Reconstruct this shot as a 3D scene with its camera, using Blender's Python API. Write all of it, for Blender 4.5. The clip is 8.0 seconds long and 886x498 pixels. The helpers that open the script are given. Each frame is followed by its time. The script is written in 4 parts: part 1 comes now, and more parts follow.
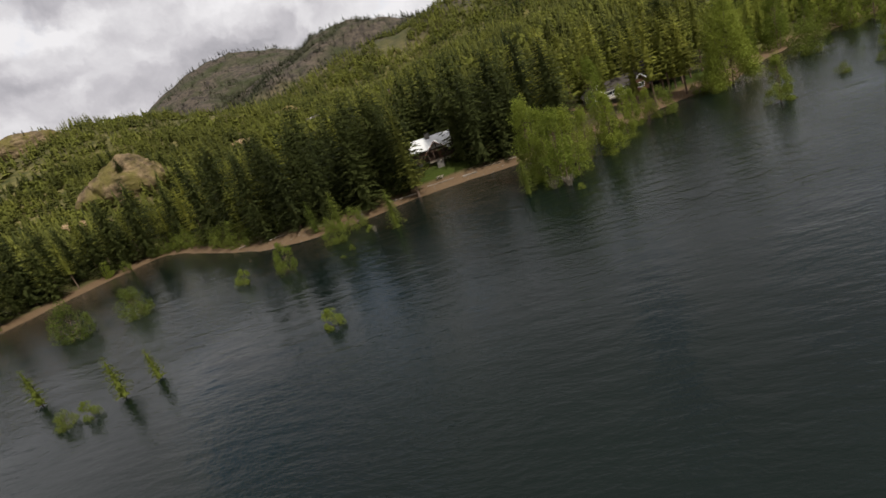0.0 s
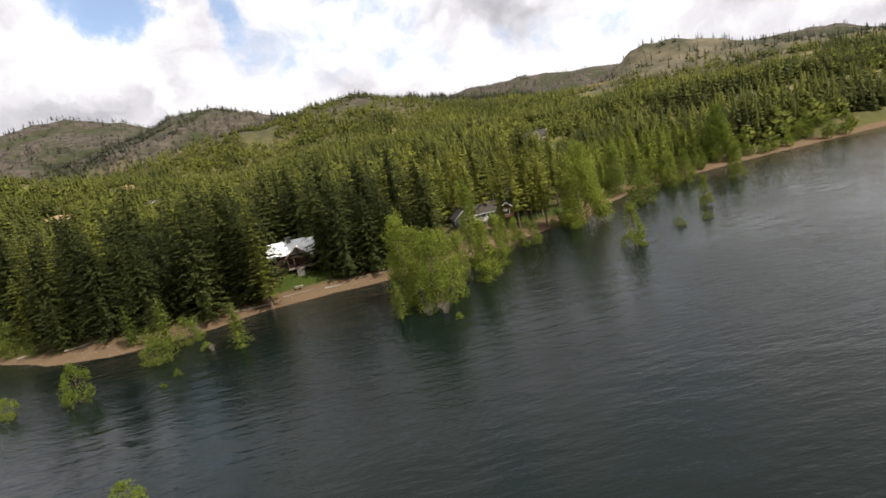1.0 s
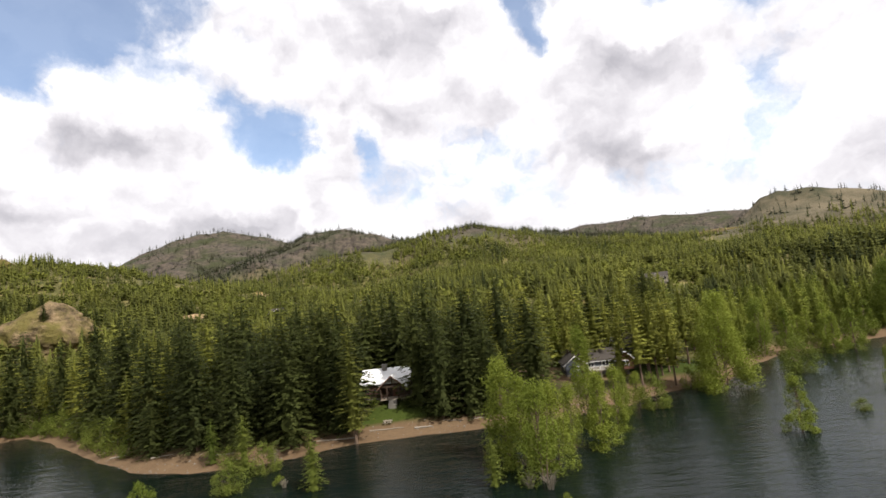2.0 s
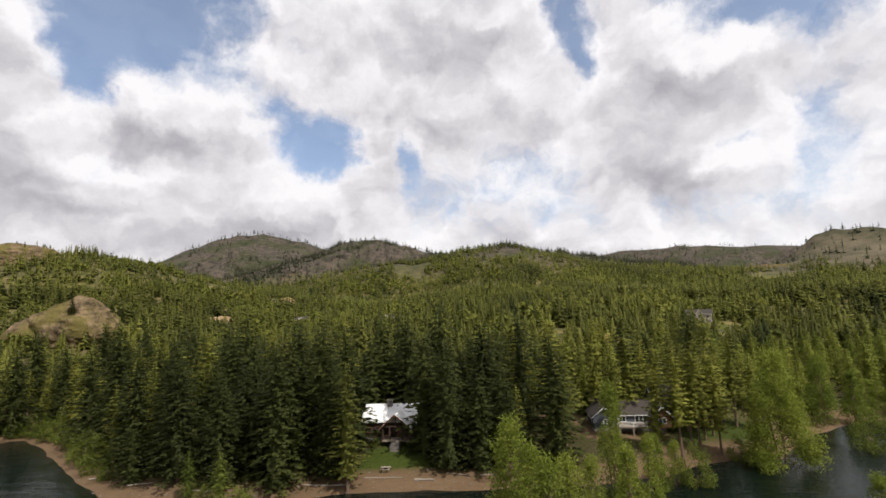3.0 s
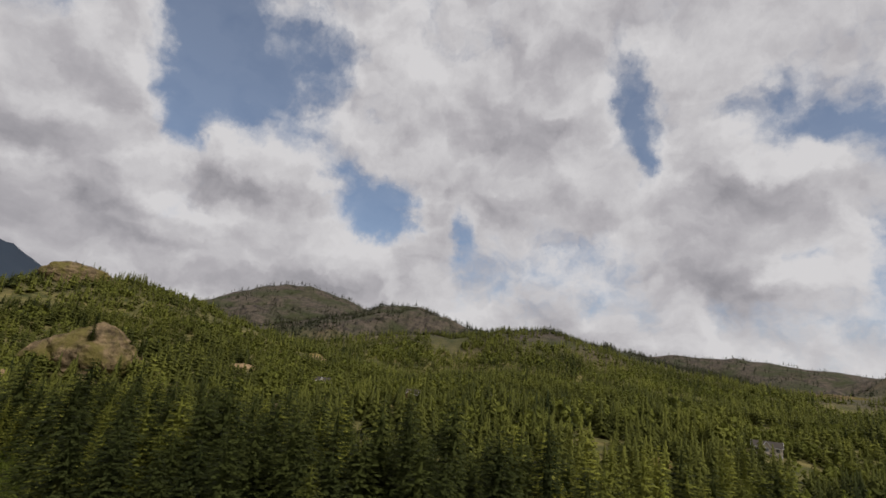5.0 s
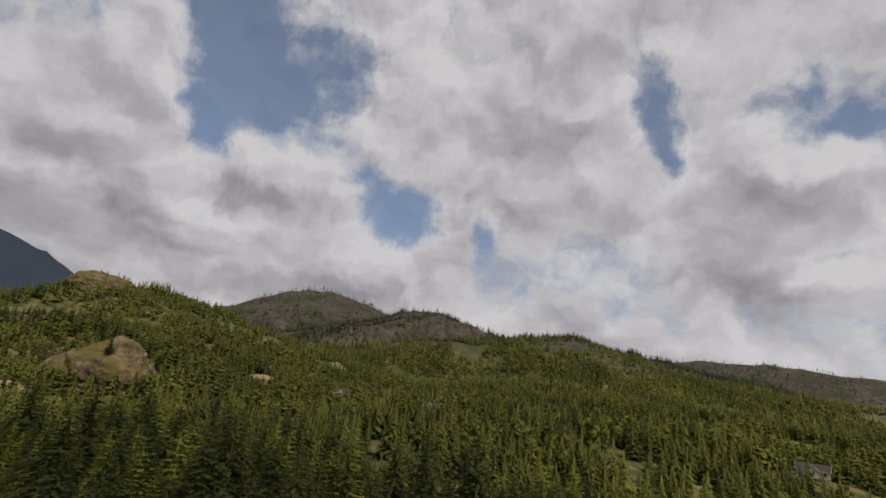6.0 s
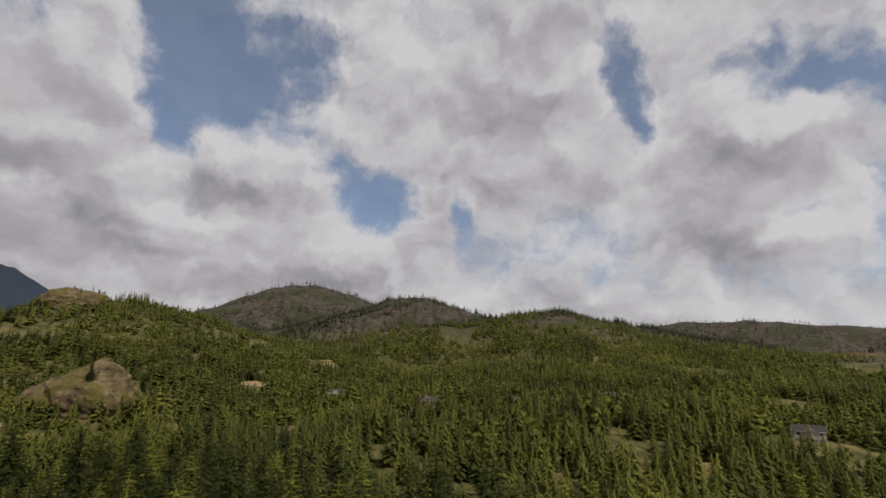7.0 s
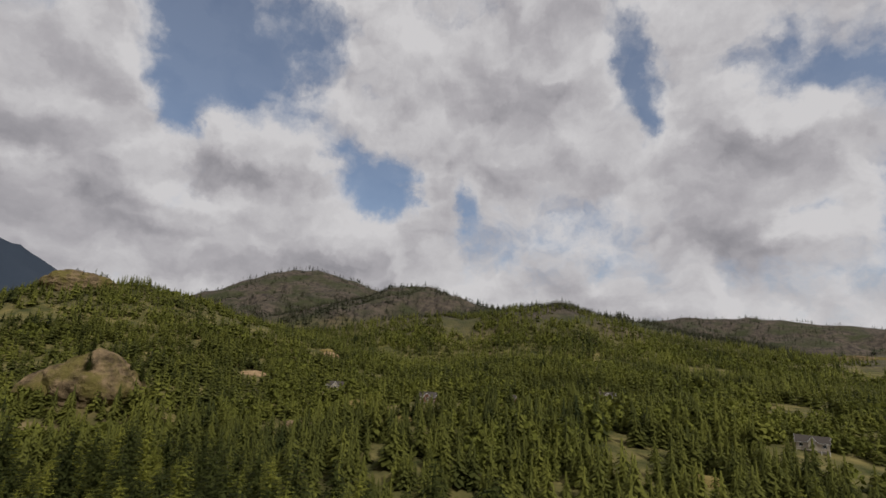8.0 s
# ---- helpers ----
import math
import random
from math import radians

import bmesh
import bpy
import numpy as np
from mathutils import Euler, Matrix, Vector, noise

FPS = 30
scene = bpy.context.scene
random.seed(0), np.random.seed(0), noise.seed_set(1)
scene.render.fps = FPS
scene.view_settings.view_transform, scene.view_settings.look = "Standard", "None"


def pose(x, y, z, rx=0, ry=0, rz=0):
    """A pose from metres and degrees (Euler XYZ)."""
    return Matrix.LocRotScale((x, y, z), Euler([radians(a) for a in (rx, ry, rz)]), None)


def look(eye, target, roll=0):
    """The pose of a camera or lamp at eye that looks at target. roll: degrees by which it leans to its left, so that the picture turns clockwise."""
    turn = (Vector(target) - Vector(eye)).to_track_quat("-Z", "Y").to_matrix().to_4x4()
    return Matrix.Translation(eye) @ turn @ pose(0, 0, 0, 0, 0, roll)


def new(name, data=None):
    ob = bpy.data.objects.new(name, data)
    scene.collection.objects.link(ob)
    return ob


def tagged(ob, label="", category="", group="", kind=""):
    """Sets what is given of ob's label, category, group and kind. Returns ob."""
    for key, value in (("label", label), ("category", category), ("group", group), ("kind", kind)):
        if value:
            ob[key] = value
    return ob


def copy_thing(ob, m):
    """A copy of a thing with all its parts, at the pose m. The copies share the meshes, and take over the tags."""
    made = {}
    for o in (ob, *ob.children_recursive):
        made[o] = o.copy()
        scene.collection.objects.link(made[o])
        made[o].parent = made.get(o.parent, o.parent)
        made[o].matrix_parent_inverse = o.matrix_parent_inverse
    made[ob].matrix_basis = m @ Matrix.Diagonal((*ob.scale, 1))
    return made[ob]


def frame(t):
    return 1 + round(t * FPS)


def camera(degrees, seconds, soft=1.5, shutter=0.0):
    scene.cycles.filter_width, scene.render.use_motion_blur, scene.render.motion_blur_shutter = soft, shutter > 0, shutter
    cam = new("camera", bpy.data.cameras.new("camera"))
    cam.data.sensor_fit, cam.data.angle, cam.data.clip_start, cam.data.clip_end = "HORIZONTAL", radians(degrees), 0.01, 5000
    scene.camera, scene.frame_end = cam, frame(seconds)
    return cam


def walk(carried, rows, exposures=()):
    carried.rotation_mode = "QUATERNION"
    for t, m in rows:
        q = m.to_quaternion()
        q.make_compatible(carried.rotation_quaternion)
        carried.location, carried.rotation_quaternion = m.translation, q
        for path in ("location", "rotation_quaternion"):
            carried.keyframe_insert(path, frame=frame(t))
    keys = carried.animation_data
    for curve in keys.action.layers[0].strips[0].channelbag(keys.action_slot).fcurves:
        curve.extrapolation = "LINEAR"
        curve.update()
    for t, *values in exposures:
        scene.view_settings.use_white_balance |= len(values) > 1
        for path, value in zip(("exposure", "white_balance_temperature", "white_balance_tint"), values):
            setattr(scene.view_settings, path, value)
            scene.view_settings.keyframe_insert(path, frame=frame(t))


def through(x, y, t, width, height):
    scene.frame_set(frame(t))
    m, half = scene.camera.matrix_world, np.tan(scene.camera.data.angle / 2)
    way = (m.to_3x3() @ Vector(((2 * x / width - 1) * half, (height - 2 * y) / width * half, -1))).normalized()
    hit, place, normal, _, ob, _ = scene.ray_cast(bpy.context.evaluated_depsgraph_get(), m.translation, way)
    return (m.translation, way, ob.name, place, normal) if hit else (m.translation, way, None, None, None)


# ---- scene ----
cam = camera(82.75, 8.0, soft=1.65)
ROWS = [
    (0, 27.0, -124.0, 22.0, 8.50, -17.80, 19.40),
    (0.5, 24.99, -117.89, 22.33, -4.31, -16.31, 16.64),
    (1, 24.70, -114.05, 23.58, -6.91, -10.34, 11.75),
    (1.5, 23.94, -109.49, 24.38, -0.03, 0.66, 8.27),
    (1.7, 24.06, -108.04, 24.41, 3.17, 5.48, 7.89),
    (2.8, 27.43, -98.18, 28.12, 8.55, 6.82, 4.07),
    (3, 27.24, -95.10, 28.63, 8.83, 8.14, 2.54),
    (3.5, 27.11, -87.97, 29.64, 9.98, 11.71, -1.67),
    (4, 27.33, -82.89, 28.96, 10.39, 18.35, -2.90),
    (4.5, 27.66, -79.27, 30.46, 10.93, 17.42, -4.35),
    (4.7, 27.73, -77.82, 31.36, 11.45, 16.50, -5.15),
    (5.8, 25.72, -68.11, 37.78, 14.45, 16.52, -6.80),
    (6, 25.20, -66.80, 39.19, 14.75, 16.58, -6.42),
    (6.5, 22.46, -65.01, 43.29, 14.48, 15.51, -5.39),
    (7, 20.53, -63.38, 46.56, 13.85, 14.61, -1.41),
    (7.5, 19.77, -61.87, 49.93, 12.97, 13.30, 3.89),
    (8, 19.44, -60.65, 52.89, 13.85, 13.23, -3.04),
]
walk(cam, [(t, pose(x, y, z, 90 + pitch, roll, yaw)) for t, x, y, z, yaw, pitch, roll in ROWS],
     exposures=[(0.0, -0.12), (0.5, 0.16), (1.5, 0.5), (3.0, 0.05), (3.5, -0.15), (4.5, -0.44), (6.0, -0.68), (8.0, -0.66)])

# ---- world, sun ----
SUN_AZ, SUN_EL = 130.0, 48.0      # degrees clockwise from +y, and above the horizon


def sky_world():
    w = bpy.data.worlds.new("sky")
    scene.world = w
    w.use_nodes = True
    nt = w.node_tree
    nt.nodes.clear()

    def nd(kind, **kw):
        n = nt.nodes.new(kind)
        for k, v in kw.items():
            if k == "operation":
                n.operation = v
        return n

    def put(sock, v):
        if isinstance(v, (int, float, tuple)):
            sock.default_value = v
        else:
            nt.links.new(v, sock)

    def m(op, a, b=0.0, c=0.0):
        n = nd("ShaderNodeMath", operation=op)
        put(n.inputs[0], a), put(n.inputs[1], b), put(n.inputs[2], c)
        return n.outputs[0]

    def ramp(v, lo, hi, a=0.0, b=1.0):
        n = nt.nodes.new("ShaderNodeMapRange")
        n.interpolation_type = "SMOOTHSTEP"
        put(n.inputs[0], v)
        for i, q in enumerate((lo, hi, a, b)):
            put(n.inputs[1 + i], q)
        return n.outputs[0]

    co = nt.nodes.new("ShaderNodeTexCoord")
    sep = nt.nodes.new("ShaderNodeSeparateXYZ")
    nt.links.new(co.outputs["Generated"], sep.inputs[0])
    x, y, z = sep.outputs
    az = m("MULTIPLY", m("ARCTAN2", x, y), 57.2958)
    el = m("MULTIPLY", m("ARCSINE", z), 57.2958)

    def noise_at(u, v, scale, detail, rough, seed):
        c = nt.nodes.new("ShaderNodeCombineXYZ")
        put(c.inputs[0], u), put(c.inputs[1], v), put(c.inputs[2], seed)
        n = nt.nodes.new("ShaderNodeTexNoise")
        nt.links.new(c.outputs[0], n.inputs["Vector"])
        put(n.inputs["Scale"], scale), put(n.inputs["Detail"], detail), put(n.inputs["Roughness"], rough)
        return n.outputs["Fac"]

    def vm(op, a, b=None):
        n = nt.nodes.new("ShaderNodeVectorMath")
        n.operation = op
        put(n.inputs[0], a)
        if b is not None:
            put(n.inputs[1], b)
        return n

    def blob(p, b):
        bu, bv, ru, rv, amp = b
        q = vm("MULTIPLY", vm("SUBTRACT", p, (bu, bv, 0.0)).outputs[0], (1.0 / ru, 1.0 / rv, 0.0)).outputs[0]
        return m("MULTIPLY", m("EXPONENT", m("MULTIPLY", vm("DOT_PRODUCT", q, q).outputs["Value"], -1.0)), amp)

    def puffs(u, v, scale, seed):
        c = nt.nodes.new("ShaderNodeCombineXYZ")
        put(c.inputs[0], u), put(c.inputs[1], m("MULTIPLY", v, 1.3)), put(c.inputs[2], seed)
        n = nt.nodes.new("ShaderNodeTexVoronoi")
        n.feature = "SMOOTH_F1"
        n.normalize = True
        nt.links.new(c.outputs[0], n.inputs["Vector"])
        put(n.inputs["Scale"], scale), put(n.inputs["Detail"], 3.0), put(n.inputs["Roughness"], 0.5), put(n.inputs["Smoothness"], 0.6)
        return m("SUBTRACT", 0.42, n.outputs["Distance"])

    def billow(u, v, fine, rough):
        d = m("MULTIPLY", m("SUBTRACT", noise_at(u, m("MULTIPLY", v, 1.4), 0.085, fine, rough, 1.7), 0.5), 2.1)
        return m("MULTIPLY_ADD", puffs(u, v, 0.13, 2.0), 1.2, d)

    # billows: the coordinates are pushed about by noise before the cloud bodies are laid out
    wu = m("MULTIPLY_ADD", m("SUBTRACT", noise_at(az, el, 0.11, 9, 0.60, 3.0), 0.5), 13.0, az)
    wv = m("MULTIPLY_ADD", m("SUBTRACT", noise_at(az, el, 0.11, 9, 0.60, 9.0), 0.5), 9.0, el)
    at = nt.nodes.new("ShaderNodeCombineXYZ")
    put(at.inputs[0], wu), put(at.inputs[1], wv)
    d0 = m("MULTIPLY_ADD", m("SUBTRACT", noise_at(az, el, 0.3, 9, 0.66, 5.5), 0.5), 0.9, m("ADD", billow(wu, wv, 7, 0.58), 0.72))
    for b in GAPS + VEILS + BODIES:
        d0 = m("ADD", d0, blob(at.outputs[0], b))
    s0 = billow(wu, wv, 5, 0.52)
    s1 = billow(m("ADD", wu, 0.8), m("ADD", wv, 2.2), 5, 0.50)
    cover = m("MULTIPLY_ADD", ramp(d0, -0.06, 0.82), 0.86, 0.14)
    # lit tops and rims, grey undersides and thick middles
    shade = m("MULTIPLY_ADD", m("SUBTRACT", s1, s0), 0.95, 0.10)
    shade = m("MULTIPLY_ADD", ramp(d0, 0.5, 1.5), 0.34, shade)
    shade = m("MULTIPLY_ADD", m("SUBTRACT", noise_at(az, m("MULTIPLY", el, 2.2), 0.055, 6, 0.52, 14.0), 0.47), 0.85, shade)
    for b in TONES:
        shade = m("ADD", shade, blob(at.outputs[0], b))
    rampc = nt.nodes.new("ShaderNodeValToRGB")
    nt.links.new(shade, rampc.inputs[0])
    e = rampc.color_ramp.elements
    e[0].position, e[0].color = 0.0, (0.95, 0.93, 0.945, 1)
    e[1].position, e[1].color = 0.95, (0.37, 0.36, 0.395, 1)
    for at, col in ((0.22, (0.81, 0.79, 0.812, 1)), (0.5, (0.63, 0.608, 0.64, 1))):
        rampc.color_ramp.elements.new(at).color = col

    sky = nt.nodes.new("ShaderNodeTexSky")
    sky.sky_type = "NISHITA"
    sky.sun_disc = False
    sky.sun_elevation, sky.sun_rotation = radians(SUN_EL), radians(SUN_AZ)
    sky.altitude = 600
    clear = nt.nodes.new("ShaderNodeMixRGB")
    clear.blend_type = "MULTIPLY"
    clear.inputs[0].default_value = 1.0
    nt.links.new(sky.outputs[0], clear.inputs[1])
    clear.inputs[2].default_value = (SKY_GAIN, SKY_GAIN, SKY_GAIN, 1)
    mix = nt.nodes.new("ShaderNodeMixRGB")
    nt.links.new(cover, mix.inputs[0])
    nt.links.new(clear.outputs[0], mix.inputs[1])
    nt.links.new(rampc.outputs[0], mix.inputs[2])
    bg = nt.nodes.new("ShaderNodeBackground")
    nt.links.new(mix.outputs[0], bg.inputs[0])
    bg.inputs[1].default_value = 1.0
    out = nt.nodes.new("ShaderNodeOutputWorld")
    nt.links.new(bg.outputs[0], out.inputs[0])


SKY_GAIN = 0.15
# cloud gaps, thin veils, cloud bodies and their lit (-) and grey (+) sides: azimuth, elevation, half widths (degrees), weight
GAPS = [(-43, 33, 7, 6, -1.0), (-43, 26.5, 5, 4, -0.9), (-45.8, 22.3, 3.4, 2.4, -0.8), (-35, 29.5, 6, 4.5, -0.8), (-31.5, 35, 5.5, 4, -0.7),
        (-48, 37, 6, 4, -0.8), (-23.5, 19.6, 5, 2.6, -0.95), (-27, 23.4, 2.6, 2.0, -0.7), (-20.5, 22.0, 2.6, 1.6, -0.65), (-18.5, 17.8, 3.5, 1.7, -0.6),
        (-11.7, 18.2, 1.8, 3.4, -0.8), (7.0, 34.5, 3.0, 3.2, -0.75), (8.3, 29.3, 3.0, 3.4, -1.0), (10.3, 27.0, 2.2, 1.5, -0.6), (20.5, 31.5, 4.5, 2.8, -0.75),
        (24.2, 27.8, 5, 2.3, -0.8), (30, 26.5, 4, 3, -0.7), (22.5, 15.8, 2.4, 1.3, -0.55), (28.6, 12.8, 2.4, 3, -0.65)]
VEILS = [(-1, 15, 9, 3, -0.38), (5, 11.5, 8, 2.5, -0.42), (25, 10.5, 5, 2, -0.4), (-59, 30, 3, 2.5, -0.6), (-33, 25.5, 3, 2, -0.35), (29, 18, 2, 2.5, -0.4), (-50, 27, 3, 3, -0.2)]
BODIES = [(-37, 20.6, 7.0, 3.0, 0.55), (17.5, 22.5, 9, 4.3, 0.55), (-8, 31, 11, 8, 0.4), (-57, 20, 7, 7, 0.5), (-46, 11, 16, 3.2, 0.4),
          (-15.8, 20.6, 2.4, 3, 0.45), (17, 14, 6, 2.6, 0.4), (-30, 9, 16, 3, 0.3), (-6, 24, 7, 3, 0.35), (15, 36, 5, 4, 0.3)]
TONES = [(-36.0, 23.4, 6, 1.8, -0.50), (-36.5, 18.6, 8, 1.5, 0.28), (10.8, 25.0, 3.2, 1.8, -0.45), (21.5, 25.0, 4.5, 2.0, -0.50), (16, 21.0, 7, 2.6, 0.16), (15, 13.4, 6, 2.2, 0.32),
         (22.5, 14.0, 3, 1.2, -0.35), (-50, 14.4, 8, 1.0, 0.26), (-43, 12.0, 8, 1.1, 0.28), (-58, 18.0, 6, 2.0, 0.30), (-55, 22.2, 5, 2.4, -0.40), (-46, 16.4, 7, 1.2, -0.34),
         (-57, 27, 5, 2, 0.14), (-9, 31, 7, 4, 0.10), (-18, 26, 6, 2.4, -0.30), (-2, 21.6, 9, 2.2, 0.14), (31, 20, 4, 5, 0.2), (37, 9, 7, 2.6, 0.28), (38, 15, 8, 3, -0.25), (-15.8, 22, 2.4, 1.8, -0.35)]
sky_world()
sun = new("sun", bpy.data.lights.new("sun", "SUN"))
sun.data.energy, sun.data.angle, sun.data.color = 4.2, radians(0.6), (1.0, 0.95, 0.86)
sa, se = radians(SUN_AZ), radians(SUN_EL)
sun.matrix_world = look((0, 0, 200), Vector((0, 0, 200)) - Vector((math.sin(sa) * math.cos(se), math.cos(sa) * math.cos(se), math.sin(se))))


# ---- materials ----
class Mat:
    """A small builder of node materials."""

    def __init__(self, name):
        self.m = bpy.data.materials.new(name)
        self.m.use_nodes = True
        self.t = self.m.node_tree
        self.b = self.t.nodes["Principled BSDF"]
        self.geo = self.t.nodes.new("ShaderNodeNewGeometry")
        self.info = self.t.nodes.new("ShaderNodeObjectInfo")

    def put(self, sock, v):
        if hasattr(v, "is_output"):
            self.t.links.new(v, sock)
        else:
            sock.default_value = v

    def noise(self, scale, detail=4.0, rough=0.55, vec=None, stretch=None):
        n = self.t.nodes.new("ShaderNodeTexNoise")
        n.inputs["Scale"].default_value, n.inputs["Detail"].default_value, n.inputs["Roughness"].default_value = scale, detail, rough
        v = vec or self.geo.outputs["Position"]
        if stretch:
            mp = self.t.nodes.new("ShaderNodeMapping")
            mp.inputs["Scale"].default_value = stretch
            self.t.links.new(v, mp.inputs[0])
            v = mp.outputs[0]
        self.t.links.new(v, n.inputs["Vector"])
        return n.outputs["Fac"]

    def math(self, op, a, b=0.0, c=0.0):
        n = self.t.nodes.new("ShaderNodeMath")
        n.operation = op
        for i, v in enumerate((a, b, c)):
            self.put(n.inputs[i], v)
        return n.outputs[0]

    def ramp(self, v, lo, hi, a=0.0, b=1.0):
        n = self.t.nodes.new("ShaderNodeMapRange")
        for i, q in enumerate((v, lo, hi, a, b)):
            self.put(n.inputs[i], q)
        return n.outputs[0]

    def mix(self, fac, a, b, kind="MIX"):
        n = self.t.nodes.new("ShaderNodeMixRGB")
        n.blend_type = kind
        for i, v in enumerate((fac, a, b)):
            if isinstance(v, tuple) and len(v) == 3:
                v = (*v, 1)
            self.put(n.inputs[i], v)
        return n.outputs[0]

    def bump(self, height, strength, distance):
        n = self.t.nodes.new("ShaderNodeBump")
        n.inputs["Strength"].default_value, n.inputs["Distance"].default_value = strength, distance
        self.t.links.new(height, n.inputs["Height"])
        self.t.links.new(n.outputs[0], self.b.inputs["Normal"])

    def done(self, colour, rough=0.8, metal=0.0, spec=0.5):
        self.put(self.b.inputs["Base Color"], (*colour, 1) if isinstance(colour, tuple) else colour)
        self.put(self.b.inputs["Roughness"], rough)
        self.b.inputs["Metallic"].default_value = metal
        self.b.inputs["Specular IOR Level"].default_value = spec
        return self.m


def foliage(name, dark, light, through=0.25, warm=(0.16, 0.145, 0.035), big=0.02, cell=0.0):
    """Leaves or needles: colour varies from tree to tree, from clump to clump and over the stand."""
    k = Mat(name)
    stand = k.ramp(k.noise(big, 5), 0.36, 0.64)
    tree = k.info.outputs["Random"]
    clump = k.geo.outputs["Random Per Island"]
    grain = k.noise(1.3, 3)
    if cell:
        vor = k.t.nodes.new("ShaderNodeTexVoronoi")
        vor.voronoi_dimensions = "2D"
        vor.inputs["Scale"].default_value = cell
        k.t.links.new(k.geo.outputs["Position"], vor.inputs["Vector"])
        sp = k.t.nodes.new("ShaderNodeSeparateXYZ")
        k.t.links.new(vor.outputs["Color"], sp.inputs[0])
        tree, clump = k.math("MULTIPLY", sp.outputs[0], 1.3), k.math("MULTIPLY", clump, 0.35)
        # broad tone patches: mixed stands, with cloud shade and sun put into the colour
        stand = k.math("MULTIPLY", stand, 1.6)
        grain = k.math("MULTIPLY", grain, 0.3)
    f = k.math("ADD", k.math("MULTIPLY", stand, 0.3), k.math("MULTIPLY", tree, 0.34))
    f = k.math("ADD", f, k.math("MULTIPLY", clump, 0.16))
    f = k.math("ADD", f, k.math("MULTIPLY", grain, 0.24))
    col = k.mix(f, dark, light)
    col = k.mix(k.ramp(k.noise(0.35, 2), 0.62, 0.8, 0.0, 0.35), col, warm)
    mat = k.done(col, 0.7, spec=0.08)
    tr = k.t.nodes.new("ShaderNodeBsdfTranslucent")
    k.put(tr.inputs[0], col)
    ms = k.t.nodes.new("ShaderNodeMixShader")
    ms.inputs[0].default_value = through
    out = k.t.nodes["Material Output"]
    k.t.links.new(k.b.outputs[0], ms.inputs[1])
    k.t.links.new(tr.outputs[0], ms.inputs[2])
    k.t.links.new(ms.outputs[0], out.inputs[0])
    return mat


NEEDLE_DARK = foliage("fir_needles", (0.025, 0.034, 0.013), (0.088, 0.100, 0.024), 0.35)
NEEDLE_PINE = foliage("pine_needles", (0.050, 0.064, 0.015), (0.285, 0.285, 0.050))
LEAF_LIGHT = foliage("cottonwood_leaves", (0.060, 0.094, 0.015), (0.255, 0.290, 0.046), 0.40)
LEAF_WILLOW = foliage("willow_leaves", (0.058, 0.086, 0.016), (0.205, 0.230, 0.044), 0.38)
FOREST = foliage("hill_forest", (0.010, 0.019, 0.010), (0.185, 0.190, 0.038), 0.2, big=0.010, cell=0.16)
GROVE = foliage("hill_grove_leaves", (0.070, 0.085, 0.018), (0.25, 0.255, 0.050), 0.3, big=0.02)
NEEDLE_YOUNG = foliage("young_pine_needles", (0.070, 0.100, 0.017), (0.31, 0.33, 0.055), 0.35)
OLIVE = foliage("olive_needles", (0.030, 0.040, 0.010), (0.15, 0.155, 0.030))
RIDGE = foliage("ridge_conifers", (0.016, 0.021, 0.013), (0.062, 0.062, 0.034), 0.1, big=0.004, cell=0.08)


def bark_material():
    k = Mat("bark")
    n = k.noise(6.0, 5, stretch=(1, 1, 0.2))
    k.bump(n, 0.8, 0.04)
    return k.done(k.mix(n, (0.05, 0.035, 0.026), (0.2, 0.13, 0.085)), 0.9)


